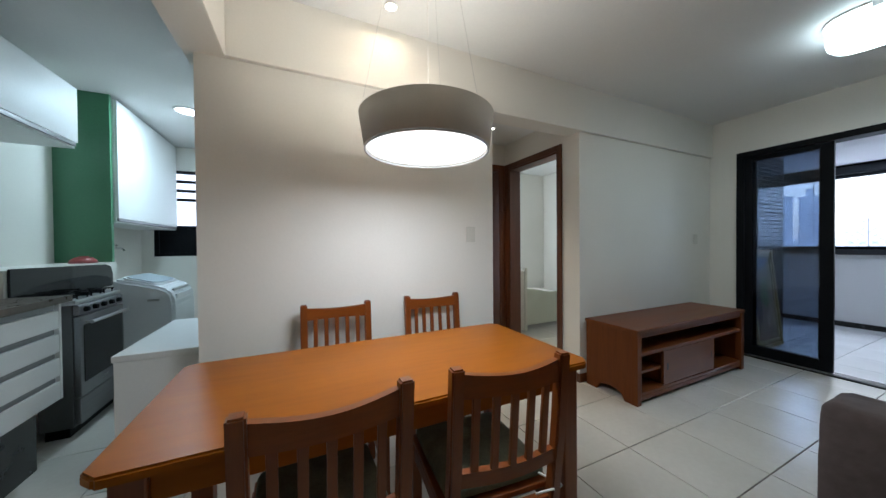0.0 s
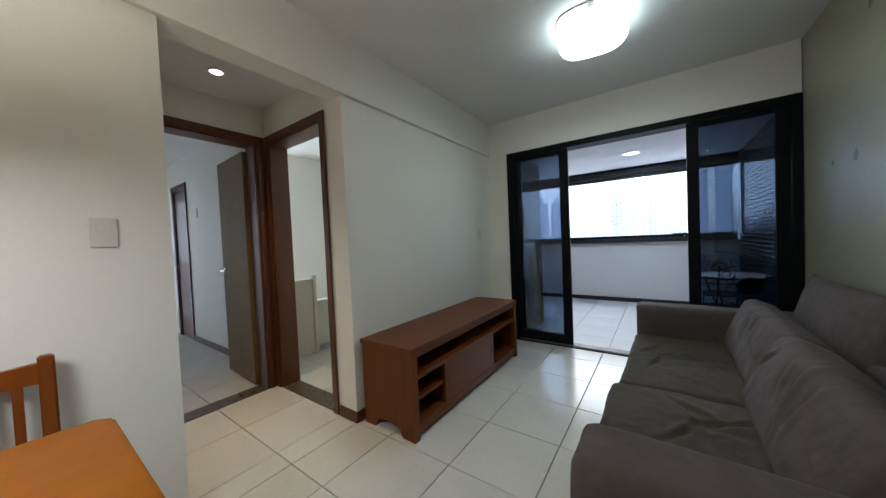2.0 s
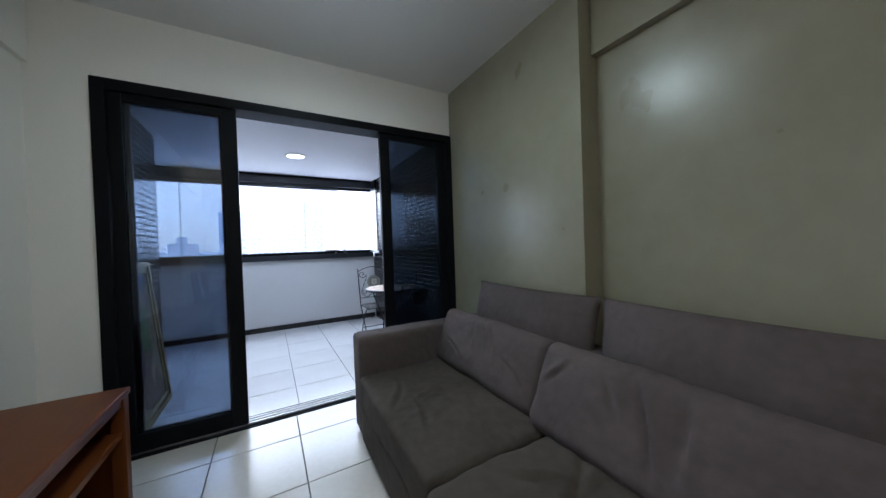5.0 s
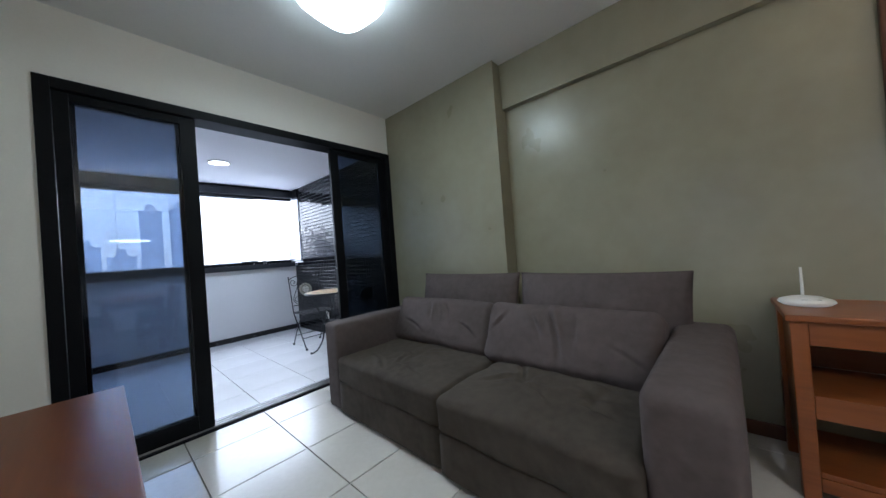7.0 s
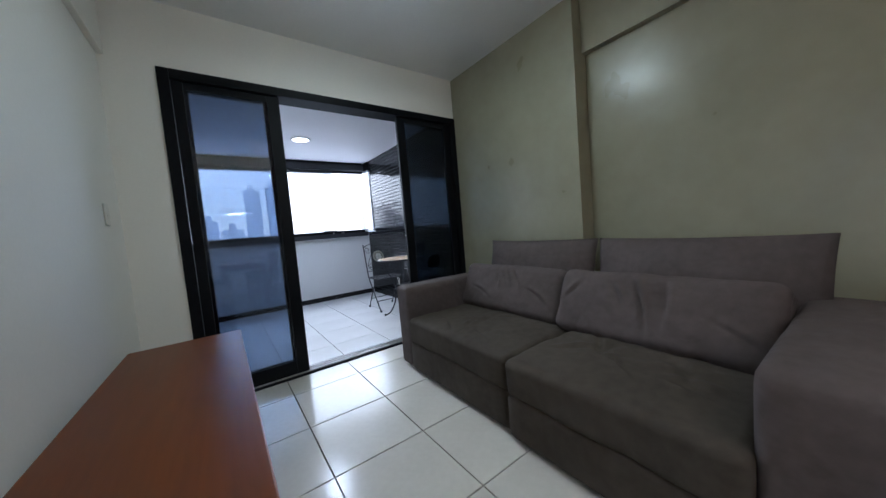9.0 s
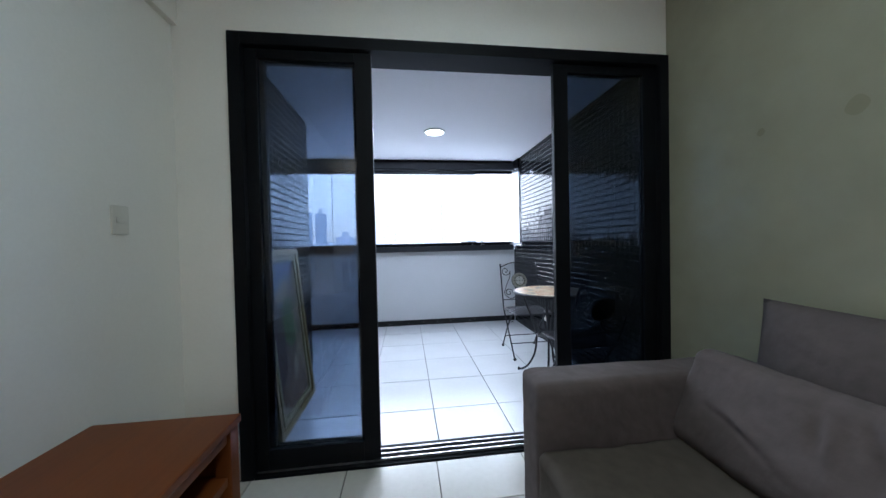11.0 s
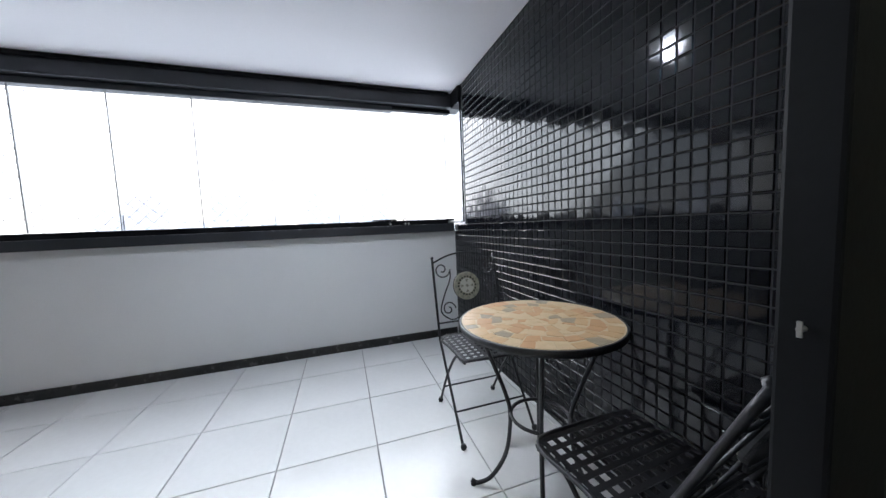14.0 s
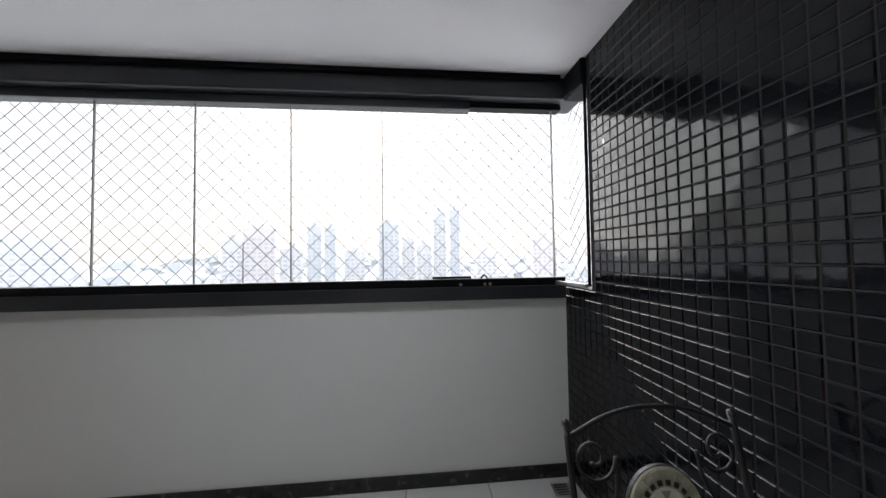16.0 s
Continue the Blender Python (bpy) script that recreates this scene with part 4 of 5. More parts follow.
def ceiling_lamp():
    t = thing("ceiling_lamp", "lit square opal glass ceiling lamp with rounded corners", "ceiling lamp", pose(0.603, 3.727, CEIL - 2.60, 0, 0, 8))
    h = 0.208
    out = []
    for k in range(64):
        a = 2 * math.pi * k / 64
        c, s = math.cos(a), math.sin(a)
        out.append((h * math.copysign(abs(c) ** 0.68, c), h * math.copysign(abs(s) ** 0.68, s)))
    part("diffuser", prism(out, 2.470, 2.588, 0.022), OPAL, t, "glowing milky glass", smooth=True)
    part("base_plate", prism([(x * 1.04, y * 1.04) for x, y in out], 2.5885, 2.5998), WHITE_PLASTIC, t)
    part("clip", box(-0.02, 0.02, -h - 0.012, -h - 0.001, 2.560, 2.5985, 0.003), CHROME, t)
    return t


ceiling_lamp()


def downlight(name, place, r, label, lens):
    t = thing(name, label, "downlight", pose(*place))
    part("trim_ring", lathe([(r, -0.001), (r * 1.18, -0.001), (r * 1.2, -0.008), (r, -0.012), (r, -0.001)], 40), WHITE_PLASTIC, t, smooth=True)
    part("lens", lathe([(0, -0.008), (r, -0.008), (r, -0.003), (0, -0.003)], 40), lens, t)
    return t


downlight("kitchen_downlight", (-2.74, -0.495, CEIL), 0.10, "lit round white ceiling downlight", LED)
downlight("balcony_downlight", (0.63, 6.52, BCEIL), 0.095, "lit round white balcony downlight", LED)
downlight("hall_spot", (-1.46, 2.30, 2.43), 0.038, "small lit recessed spot in the hall ceiling", SPOT_GLOW)
downlight("picture_spot", (1.66, 1.30, CEIL), 0.032, "small lit recessed ceiling spot by the picture", SPOT_GLOW)
downlight("dining_spot", (-0.56, 1.01, CEIL), 0.032, "small lit recessed ceiling spot near the beam", SPOT_GLOW)


def switch(name, label, m, w, h, rockers):
    """Local: the plate lies in x and z and faces -y."""
    t = thing(name, label, "switch", m)
    part("plate", box(-w / 2, w / 2, -0.009, -0.0005, -h / 2, h / 2, 0.004), SWITCH_PLASTIC, t)
    for k in range(rockers):
        z = (k - (rockers - 1) / 2) * 0.027
        part("rocker", box(-0.021, 0.021, -0.0125, -0.0092, z - 0.011, z + 0.011, 0.0015), SWITCH_PLASTIC, t)
    return t


switch("light_switch", "white plastic light switch plate on the dining wall", pose(TV_X, 1.655, 1.315, 0, 0, 90), 0.074, 0.112, 2)
switch("wall_outlet", "white plastic socket plate on the television wall", pose(TV_X, 4.62, 1.28, 0, 0, 90), 0.070, 0.112, 1)
switch("balcony_outlet", "white plastic socket plate on the black mosaic", pose(BX - 0.006, 6.66, 0.30, 0, 0, -90), 0.075, 0.115, 1)
switch("room_switch", "white switch plate beside the inner door", pose(-3.95, 2.86, 1.72), 0.08, 0.12, 1)

# ---- kitchen ----
KITCHEN = pose(-0.04, -0.025, 0)
KITCHEN_LOW = KITCHEN @ Matrix.Diagonal((1, 1, 1.055, 1))


def drawer_unit():
    t = thing("drawer_cabinet", "white kitchen drawer cabinet with recessed grey grips", "cabinet", KITCHEN_LOW)
    x0, x1, y0, y1 = -1.325, -0.55, -1.36, -0.745
    part("body", box(x0, x1, y0, y1, 0.345, 0.868, 0.002), WHITE_LAMINATE, t)
    part("end_panel", box(x0 - 0.019, x0 - 0.0005, y0, y1 + 0.020, 0.345, 0.868, 0.002), WHITE_LAMINATE, t)
    for k in range(4):
        z = 0.347 + k * 0.130
        d = part("drawer", box(x0 + 0.002, x1, y1 + 0.001, y1 + 0.019, z, z + 0.098, 0.002), WHITE_LAMINATE, t)
        part("grip", box(x0 + 0.02, x1, y1 + 0.001, y1 + 0.010, z + 0.100, z + 0.128, 0.003), DARK_STEEL, d, "grey metal grip rail")
    part("plinth", box(x0 + 0.04, x1, y0, y1 - 0.06, 0, 0.344), BLACK_STONE, t)
    return t


drawer_unit()
tagged(part("worktop", box(-1.425, -0.55, -1.362, -0.715, 0.869, 0.905, 0.004), BROWN_STONE, at=KITCHEN_LOW), "dark brown granite kitchen worktop", "worktop")


def stove():
    t = thing("stove", "stainless steel gas stove with black grates", "stove", KITCHEN_LOW)
    x0, x1, y0, y1 = -2.15, -1.60, -0.968, -0.805
    part("body", box(x0, x1, y0, y1, 0.06, 0.818, 0.006), mottled("stove_side", (0.12, 0.12, 0.12), (0.17, 0.17, 0.17), 0.4, 3, 90, 0.04, metal=0.5), t)
    part("plinth", box(x0 + 0.02, x1 - 0.02, y0 + 0.02, y1 - 0.03, 0, 0.059), BLACK_METAL, t)
    part("hob", box(x0 - 0.004, x1 + 0.004, y0, y1 + 0.020, 0.819, 0.852, 0.014), STEEL, t)
    part("control_panel", box(x0, x1, y1 + 0.001, y1 + 0.034, 0.755, 0.818, 0.012), DARK_STEEL, t)
    for k in range(5):
        x = x0 + 0.09 + k * 0.10
        part("knob", cyl((x, y1 + 0.034, 0.788), (x, y1 + 0.056, 0.788), 0.017, 0.014, 18), BLACK_METAL, t)
    d = part("oven_door", box(x0 + 0.006, x1 - 0.006, y1 + 0.001, y1 + 0.036, 0.245, 0.745, 0.006), DARK_STEEL, t)
    part("window", box(x0 + 0.035, x1 - 0.035, y1 + 0.0365, y1 + 0.040, 0.330, 0.690, 0.001), OVEN_GLASS, d)
    b = tube([(x0 + 0.04, y1 + 0.075, 0.705), (x1 - 0.04, y1 + 0.075, 0.705)], 0.011, 12)
    for x in (x0 + 0.06, x1 - 0.06):
        cyl((x, y1 + 0.036, 0.705), (x, y1 + 0.075, 0.705), 0.007, seg=10, bm=b)
    part("handle", b, STEEL, d)
    part("badge", box(-1.91, -1.84, y1 + 0.0365, y1 + 0.039, 0.285, 0.300), CHROME, d)
    part("drawer", box(x0 + 0.006, x1 - 0.006, y1 + 0.001, y1 + 0.030, 0.075, 0.235, 0.006), DARK_STEEL, t)
    for x in (-2.03, -1.875, -1.72):
        for y in (-0.875,):
            part("burner", lathe([(0, 0.0), (0.036, 0.0), (0.036, 0.010), (0.024, 0.017), (0, 0.017)], 24), BLACK_METAL, t, at=pose(x, y, 0.852), smooth=True)
    for x in (-2.03, -1.875, -1.72):
        g = bmesh.new()
        for o in (-0.055, 0.055):
            tube([(x + o, -0.950, 0.877), (x + o, -0.800, 0.877)], 0.005, 6, bm=g)
            for y in (-0.94, -0.81):
                tube([(x + o, y, 0.852), (x + o, y, 0.877)], 0.005, 6, bm=g)
        for y in (-0.875,):
            tube([(x - 0.055, y, 0.877), (x + 0.055, y, 0.877)], 0.005, 6, bm=g)
        part("grate", g, BLACK_METAL, t)
    return t


stove()


def wall_cabinet(label, x0, x1, y0, y1, z0, z1, doors):
    t = thing("wall_cabinet", label, "wall cabinet", KITCHEN, "white wall cabinets")
    part("body", box(x0, x1, y0, y1 - 0.019, z0, z1, 0.002), WHITE_LAMINATE, t)
    w = (x1 - x0) / doors
    for k in range(doors):
        d = part("door", box(x0 + k * w + 0.002, x0 + (k + 1) * w - 0.002, y1 - 0.0185, y1, z0 + 0.045, z1 - 0.004, 0.002), WHITE_LAMINATE, t)
        part("grip", box(x0 + k * w + 0.015, x0 + (k + 1) * w - 0.015, y1 - 0.018, y1 - 0.004, z0 + 0.014, z0 + 0.043, 0.003), DARK_STEEL, d, "dark metal grip rail")
    return t


wall_cabinet("white flap-door wall cabinet above the stove", -2.05, -1.20, -1.36, -0.965, 1.985, 2.44, 1)
wall_cabinet("tall white wall cabinet at the kitchen entrance", -1.195, -0.78, -1.36, -0.965, 1.56, 2.44, 1)
wall_cabinet("large white wall cabinet above the washing machine", -4.08, -2.600, -1.36, -0.965, 1.47, 2.595, 1)
solid("green_pillar", -2.638, -2.602, -1.389, -1.025, 1.112, CEIL, GREEN_PAINT, "glossy green painted pillar between the cabinets", "pillar")
solid("kitchen_ledge", -2.638, -1.450, -1.389, -1.010, 0, 1.110, KITCHEN_WALL, "pale tiled ledge behind the stove", "ledge")
sp = prism([(-2.50, 0.86), (-1.43, 0.86), (-1.43, 1.062), (-2.40, 1.040), (-2.47, 1.02), (-2.50, 0.96)], 0, 0.012, 0.003)
tagged(part("backsplash", sp, OVEN_GLASS, at=Matrix.Translation((-0.04, -0.996, 0)) @ Matrix.Diagonal((1, 1, 1.055, 1)) @ pose(0, 0, 0, 90, 0, 0)), "dark polished backsplash with a rounded end behind the stove", "backsplash", kind="structure")


def washing_machine():
    t = thing("washing_machine", "white top-loading washing machine with a pale tinted lid", "washing machine", pose(-2.52, -0.025, 0) @ Matrix.Diagonal((1, 1, 1.06, 1)))
    upright = pose(-0.28, 0, 0) @ Matrix(((0, 0, 1, 0), (1, 0, 0, 0), (0, 1, 0, 0), (0, 0, 0, 1)))
    side = [(-0.86, 0.03), (-0.475, 0.03), (-0.462, 0.40), (-0.458, 0.70), (-0.470, 0.775), (-0.505, 0.822), (-0.56, 0.850), (-0.70, 0.888), (-0.86, 0.928)]
    part("body", prism(side, 0, 0.56, 0.022), ENAMEL, t, at=upright)
    slope = pose(0, -0.705, 0.8905, -15.2, 0, 0)
    oval = []
    for k in range(48):
        a = 2 * math.pi * k / 48
        c, s = math.cos(a), math.sin(a)
        oval.append((0.225 * math.copysign(abs(c) ** 0.4, c), 0.115 * math.copysign(abs(s) ** 0.4, s)))
    part("lid_rim", prism([(x * 1.12, y * 1.16) for x, y in oval], 0.0, 0.012, 0.004), ENAMEL, t, at=slope)
    part("lid", prism(oval, 0.0125, 0.020, 0.003), BLUE_PLASTIC, t, "pale tinted see-through lid", at=slope)
    part("lid_grip", box(-0.19, 0.19, -0.506, -0.482, 0.800, 0.822, 0.008), GREY_PLASTIC, t, "dark blue-grey grip")
    part("control_panel", box(-0.21, 0.21, -0.474, -0.458, 0.735, 0.780, 0.006), ENAMEL, t)
    part("badge", box(0.2805, 0.283, -0.64, -0.56, 0.735, 0.752, 0.001), STEEL, t)
    for x in (-0.2, 0.2):
        for y in (-0.81, -0.53):
            part("foot", cyl((x, y, 0), (x, y, 0.031), 0.02, seg=12), GREY_PLASTIC, t)
    return t


washing_machine()


# Red dome put here in place of a blurred red reflection by the pillar.
def red_dome():
    t = thing("bowl", "red dome on the tiled ledge in place of a blurred reflection", "bowl", pose(-2.49, -1.16, 1.110))
    part("shell", lathe([(0.082, 0), (0.086, 0.003), (0.078, 0.026), (0.056, 0.046), (0.028, 0.055), (0, 0.056)], 40), DOME_RED, t, smooth=True)
    part("foot_ring", lathe([(0.024, 0.054), (0.029, 0.054), (0.028, 0.060), (0.024, 0.060), (0.024, 0.054)], 32), DOME_RED, t, smooth=True)
    return t


red_dome()


def low_counter():
    t = thing("low_counter", "white low counter unit at the kitchen opening", "counter", KITCHEN_LOW)
    part("body", box(-1.69, -0.850, -0.306, 0.060, 0.0, 0.630, 0.003), WHITE_LAMINATE, t)
    part("top", box(-1.70, -0.845, -0.312, 0.060, 0.6305, 0.662, 0.004), WHITE_LAMINATE, t)
    return t


low_counter()
tb = tube(bend([(-3.25, -1.364, 1.17), (-3.25, -1.24, 1.17), (-3.25, -1.20, 1.165), (-3.25, -1.185, 1.14)]), 0.010, 10)
cyl((-3.25, -1.25, 1.17), (-3.25, -1.25, 1.20), 0.006, seg=10, bm=tb)
box(-3.28, -3.22, -1.257, -1.243, 1.197, 1.207, 0.003, bm=tb)
tagged(part("tap", tb, CHROME, at=KITCHEN_LOW), "small chrome wall tap above the washing machine", "tap")

lw = thing("laundry_window", "black aluminium laundry window over a dark lower panel", "window", KITCHEN_LOW, kind="structure")
bar("frame_left", -4.22, -4.17, -1.24, -1.19, 1.06, 2.18, lw)
bar("frame_bottom", -4.22, -4.17, -1.19, 0.075, 1.06, 1.10, lw)
bar("frame_top", -4.22, -4.17, -1.19, 0.075, 2.14, 2.18, lw)
bar("mid_rail", -4.22, -4.17, -1.19, 0.075, 1.42, 1.46, lw)
bar("lower_panel", -4.205, -4.185, -1.19, 0.075, 1.10, 1.42, lw)
for z in (2.02, 1.90, 1.78):
    bar("louvre", -4.21, -4.18, -1.19, -0.25, z, z + 0.04, lw)
part("pane", box(-4.20, -4.195, -1.19, 0.075, 1.46, 2.14), CLEAR_GLASS, lw)

# ---- room behind the hall ----
rw = thing("window_room", "black framed window door at the far end of the room", "window", kind="structure")
for y in (0.70, 1.68, 2.68):
    bar("stile", -5.74, -5.68, y, y + 0.06, 0, 2.15, rw)
for z in (0.0, 0.98, 2.09):
    bar("rail", -5.735, -5.685, 0.76, 2.68, z, z + 0.06, rw)
bar("transom", -5.735, -5.685, 0.76, 2.68, 1.86, 1.90, rw)
part("pane", box(-5.713, -5.707, 0.76, 2.68, 0.06, 2.09), CLEAR_GLASS, rw)

# ---- bedroom ----


def bed():
    t = thing("bed", "cream painted bed frame with a curved side board", "bed", pose(0, 0, 0))
    part("footboard", box(-2.31, -2.28, 3.02, 3.40, 0.02, 0.86, 0.006), CREAM, t)
    part("post", box(-2.325, -2.265, 3.401, 3.445, 0, 0.90, 0.008), CREAM, t)
    b = bmesh.new()
    pts = [(3.446, 0.08), (4.60, 0.08), (4.60, 0.78)] + [(4.60 - 1.154 * s, 0.60 + 0.18 * math.cos(math.pi * 1.5 * s) * (1 - s)) for s in [i / 12 for i in range(1, 13)]]
    f = b.faces.new([b.verts.new((-2.31, y, z)) for y, z in pts])
    e = bmesh.ops.extrude_face_region(b, geom=[f])
    bmesh.ops.translate(b, verts=[v for v in e["geom"] if isinstance(v, bmesh.types.BMVert)], vec=(0.025, 0, 0))
    bmesh.ops.recalc_face_normals(b, faces=b.faces)
    part("side_board", b, mottled("pale_green_cream", (0.50, 0.50, 0.38), (0.58, 0.58, 0.46), 0.5, 3, 60, 0.03), t, "pale green-cream curved board")
    part("mattress", box(-3.4, -2.32, 3.05, 4.58, 0.20, 0.42, 0.03), WHITE_PAINT, t)
    for y in (3.10, 4.50):
        part("leg", box(-3.38, -3.32, y, y + 0.05, 0, 0.20), CREAM, t)
    return t


bed()

# ---- console by the sofa ----


def console():
    t = thing("console_table", "reddish-brown wooden console with open shelves", "console table", pose(-0.02, -0.015, 0))
    x0, x1, y0, y1, h = 1.545, 1.955, 0.95, 2.100, 0.750
    part("top", box(x0 - 0.025, x1 + 0.01, y0 - 0.025, y1 + 0.014, h - 0.026, h, 0.007), CONSOLE_WOOD, t)
    for x in (x0, x1 - 0.05):
        for y in (y0, y1 - 0.05):
            part("leg", box(x, x + 0.05, y, y + 0.05, 0, h - 0.027, 0.005), CONSOLE_WOOD, t)
    part("apron", box(x0 + 0.010, x0 + 0.030, y0 + 0.051, y1 - 0.051, h - 0.125, h - 0.027, 0.003), CONSOLE_WOOD, t)
    for y in (y0 + 0.015, y1 - 0.035):
        part("side_panel", box(x0 + 0.051, x1 - 0.051, y, y + 0.018, 0.13, h - 0.027, 0.002), STAND_WOOD_UP, t)
    for z in (0.10, 0.405):
        part("shelf", box(x0 + 0.012, x1 - 0.012, y0 + 0.052, y1 - 0.052, z, z + 0.022, 0.003), CONSOLE_WOOD, t)
    part("bottom_rail", box(x0 + 0.006, x0 + 0.026, y0 + 0.051, y1 - 0.051, 0.045, 0.0995, 0.003), CONSOLE_WOOD, t)
    part("shelf_edge", box(x0 + 0.004, x0 + 0.0115, y0 + 0.051, y1 - 0.051, 0.335, 0.428, 0.002), CONSOLE_WOOD, t)
    part("back_panel", box(x1 - 0.010, x1 - 0.002, y0 + 0.052, y1 - 0.052, 0.428, 0.52, 0.001), STAND_WOOD, t)
    return t


console()


def router():
    t = thing("router", "white oval router with one upright aerial on the console", "router", pose(1.76, 2.005, 0.750, 0, 0, 8))
    part("body", lathe([(0, 0.004), (0.075, 0.004), (0.088, 0.014), (0.082, 0.024), (0.05, 0.036), (0, 0.040)], 48), WHITE_PLASTIC, t, smooth=True)
    part("base", lathe([(0, 0), (0.07, 0), (0.07, 0.0038), (0, 0.0038)], 40), GREY_PLASTIC, t)
    part("aerial", cyl((0.03, 0.0, 0.034), (0.03, 0.0, 0.165), 0.006, 0.0045, 12), WHITE_PLASTIC, t)
    part("status_slot", box(-0.062, -0.058, -0.03, 0.03, 0.026, 0.032, 0.001), GREY_PLASTIC, t)
    return t


router()


def wall_picture():
    t = thing("wall_picture", "dark wooden framed picture on the khaki wall", "picture", pose(1.985, 1.25, 1.61, 0, 0, -90))
    w, h = 0.90, 0.92
    for s in (-1, 1):
        part("frame_side", box(min(s * w / 2, s * (w / 2 - 0.05)), max(s * w / 2, s * (w / 2 - 0.05)), -0.030, -0.001, -h / 2, h / 2, 0.006), CASING_WOOD, t)
        part("frame_rail", box(-w / 2 + 0.05, w / 2 - 0.05, -0.028, -0.001, min(s * h / 2, s * (h / 2 - 0.05)), max(s * h / 2, s * (h / 2 - 0.05)), 0.006), CASING_WOOD, t)
    part("canvas", box(-w / 2 + 0.05, w / 2 - 0.05, -0.012, -0.002, -h / 2 + 0.05, h / 2 - 0.05), mottled("dark_canvas", (0.10, 0.07, 0.04), (0.35, 0.27, 0.17), 0.7, 5, 60, 0.2), t)
    return t


wall_picture()

# ---- balcony things ----


def stone_top(t, r, z):
    """Broken stone pieces set in rings round a centre."""
    pr = random.Random(21)
    part("bed", lathe([(0, z - 0.016), (r - 0.006, z - 0.016), (r - 0.004, z - 0.0006), (0, z - 0.0006)], 64), TABLE_GROUT, t, smooth=False)
    part("rim", lathe([(r - 0.005, z - 0.022), (r + 0.004, z - 0.022), (r + 0.005, z - 0.002), (r - 0.004, z + 0.0005), (r - 0.005, z - 0.022)], 72), WROUGHT, t, smooth=True)
    mats = (STONE_CREAM, STONE_ORANGE, STONE_TAN, STONE_GREY)
    weights = (0.34, 0.22, 0.34, 0.10)
    rings = (0.0, 0.042, 0.088, 0.136, 0.184, 0.232, r - 0.008)
    for a, b in zip(rings, rings[1:]):
        n = max(5, round(2 * math.pi * (a + b) / 2 / 0.052))
        cuts = [(k + pr.uniform(-0.36, 0.36)) / n * 2 * math.pi for k in range(n)]
        for k in range(n):
            u0, u1 = cuts[k], cuts[(k + 1) % n] + (2 * math.pi if k == n - 1 else 0)
            g = 0.0014
            ra, rb_ = a + g, b - g
            ga, gb_ = g / max(ra, 0.02), g / rb_
            j = [pr.uniform(-0.015, 0.015) for _ in range(4)]
            outer = r - 0.008 == b
            steps = 3
            ring = [((rb_ + (0 if outer else j[0] + (j[1] - j[0]) * s / steps)), u0 + gb_ + (u1 - u0 - 2 * gb_) * s / steps) for s in range(steps + 1)]
            if a > 0:
                ring += [(max(0.004, ra + j[2]), u1 - ga), (max(0.004, ra + j[3]), u0 + ga)]
            else:
                ring += [(0.006, (u0 + u1) / 2)]
            bm = bmesh.new()
            low = [bm.verts.new((q * math.cos(v), q * math.sin(v), z - 0.002)) for q, v in ring]
            cx = sum(v.co.x for v in low) / len(low)
            cy = sum(v.co.y for v in low) / len(low)
            hi = z + 0.0001 + pr.uniform(0, 0.0005)
            top = [bm.verts.new((v.co.x + (cx - v.co.x) * 0.02, v.co.y + (cy - v.co.y) * 0.02, hi)) for v in low]
            m = len(low)
            for i in range(m):
                bm.faces.new((low[i], low[(i + 1) % m], top[(i + 1) % m], top[i]))
            bm.faces.new(top)
            part("stone", bm, pr.choices(mats, weights)[0], t)


def bistro_table():
    t = thing("bistro_table", "round bistro table with a stone mosaic top and black iron legs", "table", pose(1.535, 5.83, 0, 0, 0, 12))
    stone_top(t, 0.300, 0.735)
    for k in range(4):
        a = radians(45 + 90 * k)
        c, s = math.cos(a), math.sin(a)
        line = bend([(0.235 * c, 0.235 * s, 0.712), (0.200 * c, 0.200 * s, 0.60), (0.135 * c, 0.135 * s, 0.43), (0.115 * c, 0.115 * s, 0.33), (0.135 * c, 0.135 * s, 0.17), (0.195 * c, 0.195 * s, 0.055), (0.255 * c, 0.255 * s, 0.012), (0.285 * c, 0.285 * s, 0.020)], 7)
        leg = part("leg", tube(line, 0.0085, 10), WROUGHT, t, smooth=True)
        part("foot", lathe([(0, 0), (0.012, 0.0), (0.014, 0.012), (0, 0.018)], 16), WROUGHT, leg, smooth=True, at=pose(0.276 * c, 0.276 * s, 0.0))
    ring = [(0.112 * math.cos(2 * math.pi * k / 40), 0.112 * math.sin(2 * math.pi * k / 40), 0.345) for k in range(40)]
    part("ring", tube(ring, 0.007, 8, closed=True), WROUGHT, t, smooth=True)
    under = [(0.237 * math.cos(2 * math.pi * k / 48), 0.237 * math.sin(2 * math.pi * k / 48), 0.712) for k in range(48)]
    part("top_ring", tube(under, 0.006, 8, closed=True), WROUGHT, t, smooth=True)
    return t


bistro_table()


def spiral(cx, cz, r0, turns, start, sgn, y, n=26):
    """A scroll in an upright plane, from its outer end in to the eye."""
    return [(cx + r0 * (1 - 0.80 * i / n) * math.cos(start + sgn * turns * 2 * math.pi * i / n), y(cz + r0 * (1 - 0.80 * i / n) * math.sin(start + sgn * turns * 2 * math.pi * i / n)),
             cz + r0 * (1 - 0.80 * i / n) * math.sin(start + sgn * turns * 2 * math.pi * i / n)) for i in range(n + 1)]


MEDAL_BED = mottled("medal_bed", (0.34, 0.32, 0.25), (0.46, 0.44, 0.36), 0.5, 20, 140, 0.1)
MEDAL_DARK = shader("medal_dark_piece", (0.03, 0.03, 0.022), 0.35)
